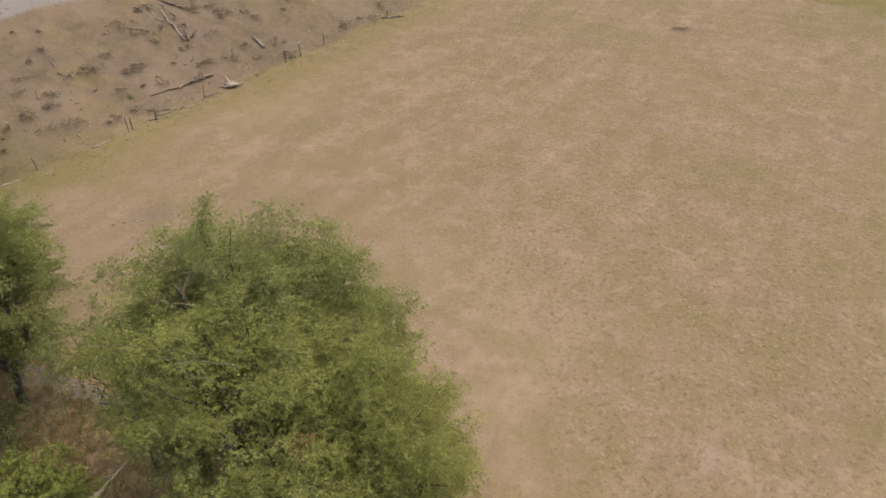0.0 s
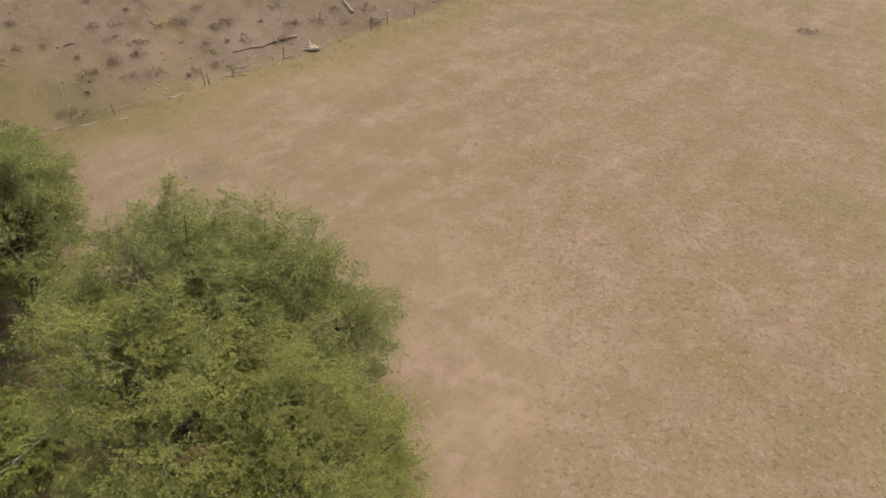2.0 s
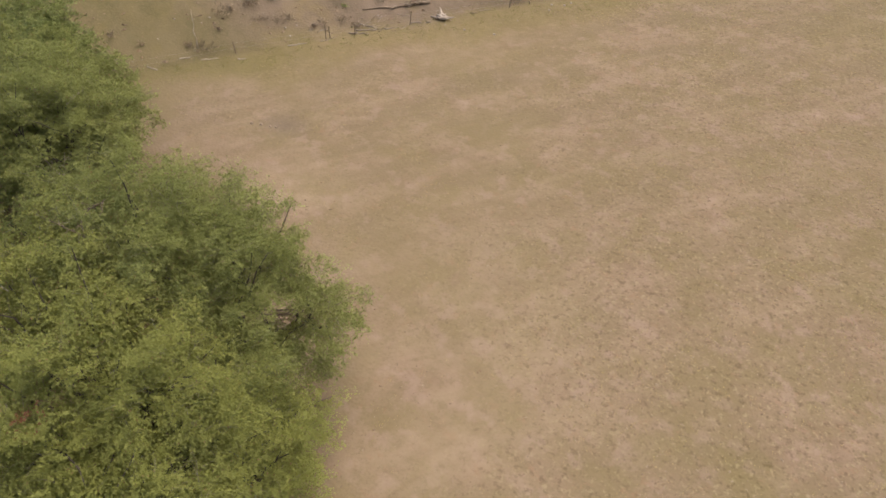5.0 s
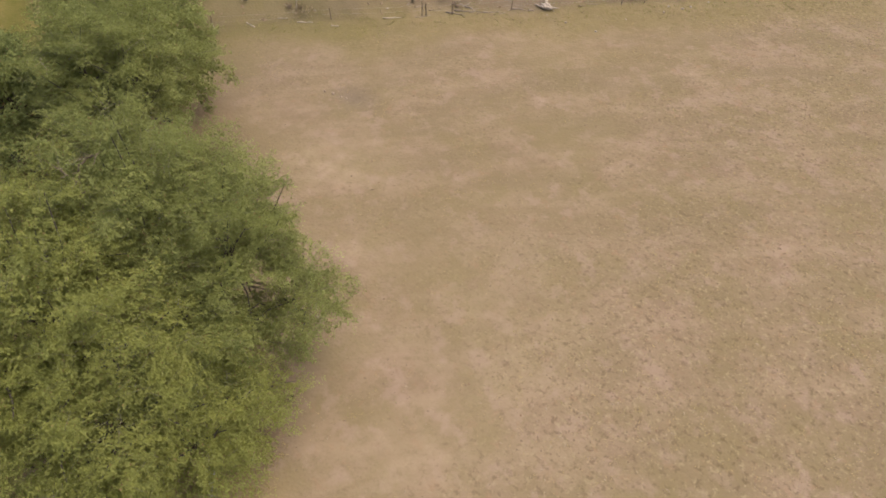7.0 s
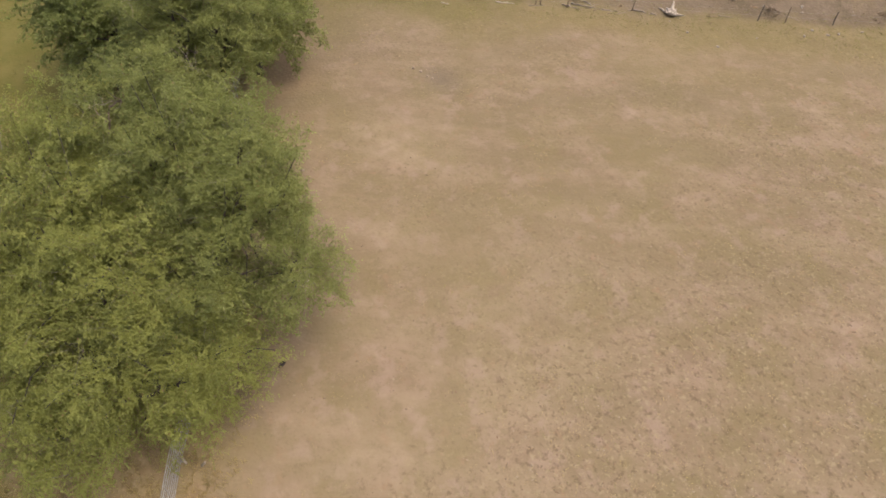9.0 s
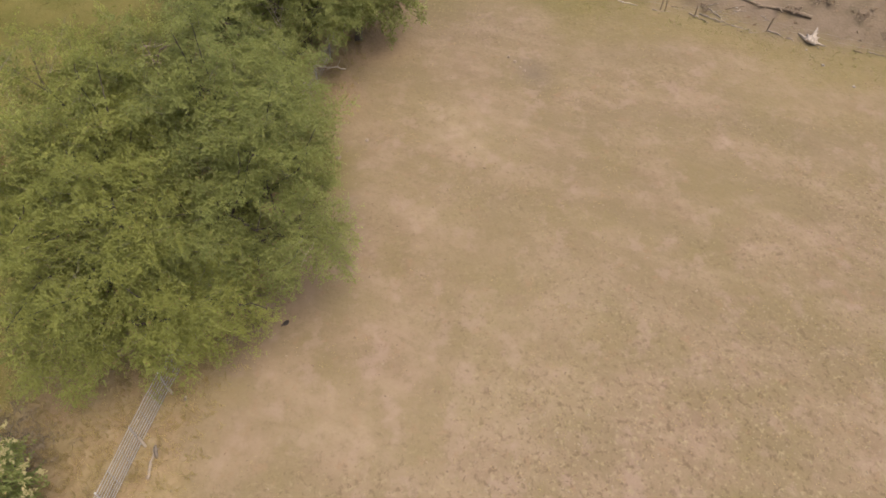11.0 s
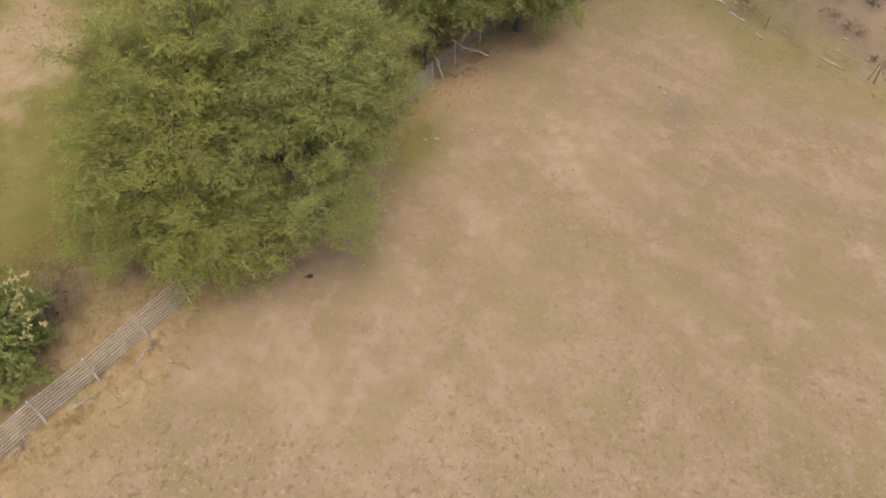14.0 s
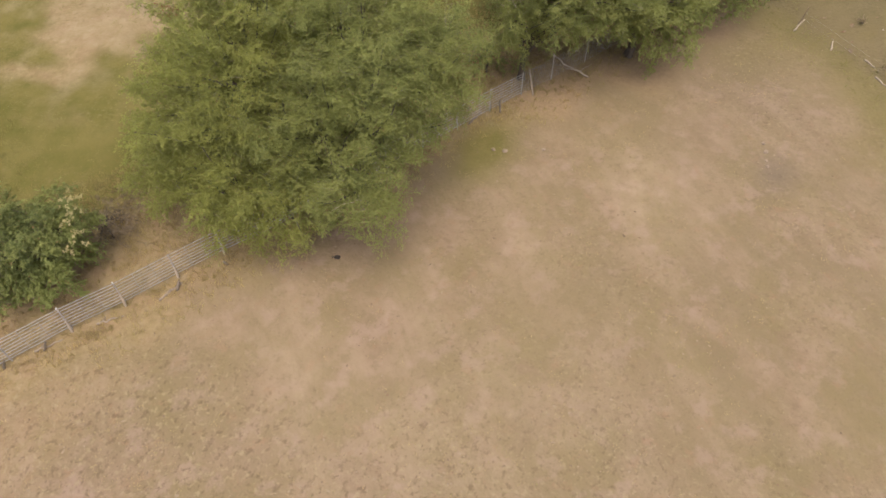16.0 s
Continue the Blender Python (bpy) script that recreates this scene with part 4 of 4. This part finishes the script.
SCRUB = ((15.1, 1.9, 0.5), (9.0, 2.8, 0.4), (8.5, 4.6, 0.7), (13.4, 6.0, 0.4), (6.0, 8.8, 0.7), (4.7, 2.5, 0.4), (1.9, 3.3, 0.5), (1.0, 5.7, 0.8), (7.0, 6.2, 0.4),
         (10.8, 2.3, 0.7), (4.6, 4.6, 0.6), (14.8, 0.5, 0.5), (11.1, 4.8, 0.8), (6.8, 7.3, 0.9), (3.4, 4.6, 0.4), (3.2, 6.4, 0.4), (11.8, 7.6, 0.5), (-2.6, 4.0, 0.6))
SCRUB_NEAR = ((-4.3, 3.7, 0.7), (-6.3, 3.7, 0.9), (-2.5, 2.2, 0.9), (-4.0, 2.5, 0.6), (4.2, 4.5, 0.7), (1.6, 1.4, 0.5), (2.4, 0.7, 0.4), (-2.8, 6.7, 0.7), (-4.2, 7.2, 0.6),
              (-3.4, 5.7, 0.7), (-1.9, 4.8, 0.5), (1.3, 5.5, 0.7), (0.1, 1.4, 0.4), (-8.0, 1.0, 0.8), (22.7, 1.3, 0.7), (25.9, 0.6, 0.8), (22.0, 1.0, 0.5))
for i, (s, o, r) in enumerate(SCRUB + SCRUB_NEAR):
    scrub(far(s, o), r * 1.15, 0.2 * r + 0.06, 1300 + i, LEAF_WEED if i % 3 else LEAF_SCRUB, "dark low scrub clump on the bank")
for i in range(90):
    s, o = _q.uniform(-22, 34), 0.8 + _q.uniform(0, 10.5)
    green_ = _q.random() < 0.1
    scrub(far(s, o), 0.15 + 0.5 * _q.random() ** 2, _q.uniform(0.06, 0.2), 1400 + i, LEAF_FAR if green_ else LEAF_SCRUB, "low green scrub bush on the bank" if green_ else "low brown scrub bush on the bank")
for i, (at, r) in enumerate((((20.9, 58.2), 0.5), ((21.6, 58.1), 0.55))):
    scrub(at, r * 1.2, 0.08, 470 + i, LEAF_WEED, "dark low weed clump on the pasture")

# ---- loose ground cover ----


def clods(name, label, count, lo, hi, mat, seed, where):
    """Low, broken lumps of earth and dung, four-sided and pointed, strewn over the ground."""
    rng = np.random.default_rng(seed)
    p = rng.uniform((-34, 6), (40, 70), (count * 3, 2))
    w = where(p)
    p = p[rng.uniform(size=len(p)) < w][:count]
    n = len(p)
    z = height(p)
    r = lo + (hi - lo) * rng.uniform(size=n) ** 2.5
    turn_, long_ = rng.uniform(0, 6.28, n), rng.uniform(1.0, 2.4, n)
    ring = []
    for k in range(5):
        a = k * 1.2566 + rng.uniform(-0.45, 0.45, n)
        q = r * rng.uniform(0.5, 1.3, n)
        ex, ey = np.cos(a) * q * long_, np.sin(a) * q
        ring.append(np.column_stack((p[:, 0] + ex * np.cos(turn_) - ey * np.sin(turn_), p[:, 1] + ex * np.sin(turn_) + ey * np.cos(turn_), z - 0.01)))
    top = np.column_stack((p + rng.normal(size=(n, 2)) * r[:, None] * 0.35, z + r * rng.uniform(0.3, 0.75, n)))
    tri = np.concatenate([np.stack((ring[k], ring[(k + 1) % 5], top), 1) for k in range(5)])
    tagged(new(name, faces_mesh(name, tri, mat)), label, "ground litter", kind="stuff")


def open_field(p):
    far_ = (p - FAR_A) @ FAR_OUT
    w = (far_ < 0) * (along_fence(p) < 0)
    rough = 0.25 + 0.5 * step(p[:, 0] + 0.25 * p[:, 1], 4, 14)
    return w * np.clip(rough * 0.9 - 0.1 + 0.45 * waves(p, 61, 0.5, 4), 0.01, 1)


clods("earth_clods", "dark dry clods strewn over the pasture", 26000, 0.014, 0.055, CLOD, 62, open_field)
clods("earth_clods", "pale dry clods strewn over the pasture", 18000, 0.015, 0.06, CLOD_PALE, 63, open_field)
clods("earth_clods", "dark clods and rubble on the bank", 3500, 0.03, 0.16, CLOD, 64, lambda p: ((p - FAR_A) @ FAR_OUT > 0.3) * 0.8)


clods("dung_lumps", "small dark dung lumps scattered over the pasture", 170, 0.025, 0.065, DUNG, 65, lambda p: ((p - FAR_A) @ FAR_OUT < 0) * (along_fence(p) < 0) * 0.5)


def tufts(name, label, count, tall, mat, seed, box, where, blades=7, spreadw=0.12):
    rng = np.random.default_rng(seed)
    p = rng.uniform(box[:2], box[2:], (count * 4, 2))
    p = p[rng.uniform(size=len(p)) < where(p)][:count]
    base = np.repeat(np.column_stack((p, height(p) - 0.01)), blades, 0)
    m = len(base)
    base[:, :2] += rng.normal(size=(m, 2)) * spreadw * 0.6
    a = rng.uniform(0, 6.28, m)
    out = np.column_stack((np.cos(a), np.sin(a), np.zeros(m)))
    h = (tall * rng.uniform(0.5, 1.2, m))[:, None]
    tip = base + out * h * rng.uniform(0.4, 1.0, (m, 1)) + np.array((0, 0, 1.0)) * h * 0.8
    side = np.column_stack((-np.sin(a), np.cos(a), np.zeros(m))) * (0.007 + 0.03 * tall)
    tagged(new(name, faces_mesh(name, np.stack((base - side, base + side, tip), 1), mat)), label, "grass", kind="stuff")


def near_verge(p):
    b = along_fence(p)
    return np.clip(step(b + 0.7 * waves(p, 65, 0.6, 2), -2.2, -0.2), 0, 1) * (b < 8)


def far_verge(p):
    f = (p - FAR_A) @ FAR_OUT
    return step(f + waves(p, 66, 0.5, 2), -3.5, -1.0) * (f < 1.0)


tufts("dry_grass", "tufts of straw-coloured dry grass along the fence", 9000, 0.22, BLADE, 71, (-32, -4, 14, 26), near_verge)
tufts("dry_grass", "olive grass tufts in the cut field", 9000, 0.14, BLADE_GREEN, 72, (-30, -22, 14, 16), lambda p: (along_fence(p) > 3.5) * np.clip(0.5 + waves(p, 67, 0.4, 3), 0, 1))
tufts("dry_grass", "olive grass tufts along the far fence", 4000, 0.15, BLADE_GREEN, 73, (-36, 20, 6, 72), far_verge)
tufts("dry_grass", "short sparse stubble over the pasture", 14000, 0.075, BLADE_GREEN, 74, (-32, 8, 42, 68), lambda p: open_field(p) * np.clip(waves(p, 68, 0.3, 3) + 0.2, 0, 1), 5, 0.1)
tufts("dry_grass", "short straw stubble over the pasture", 14000, 0.07, BLADE, 75, (-32, 8, 42, 68), lambda p: open_field(p) * 0.6, 5, 0.12)
tufts("dry_grass", "tall straw undergrowth under the trees behind the fence", 1600, 0.26, BLADE, 76, (-19, 9.5, -7, 17.5), lambda p: (along_fence(p) > -0.3) * np.clip(0.6 + 0.6 * waves(p, 69, 0.5, 3), 0.1, 1))
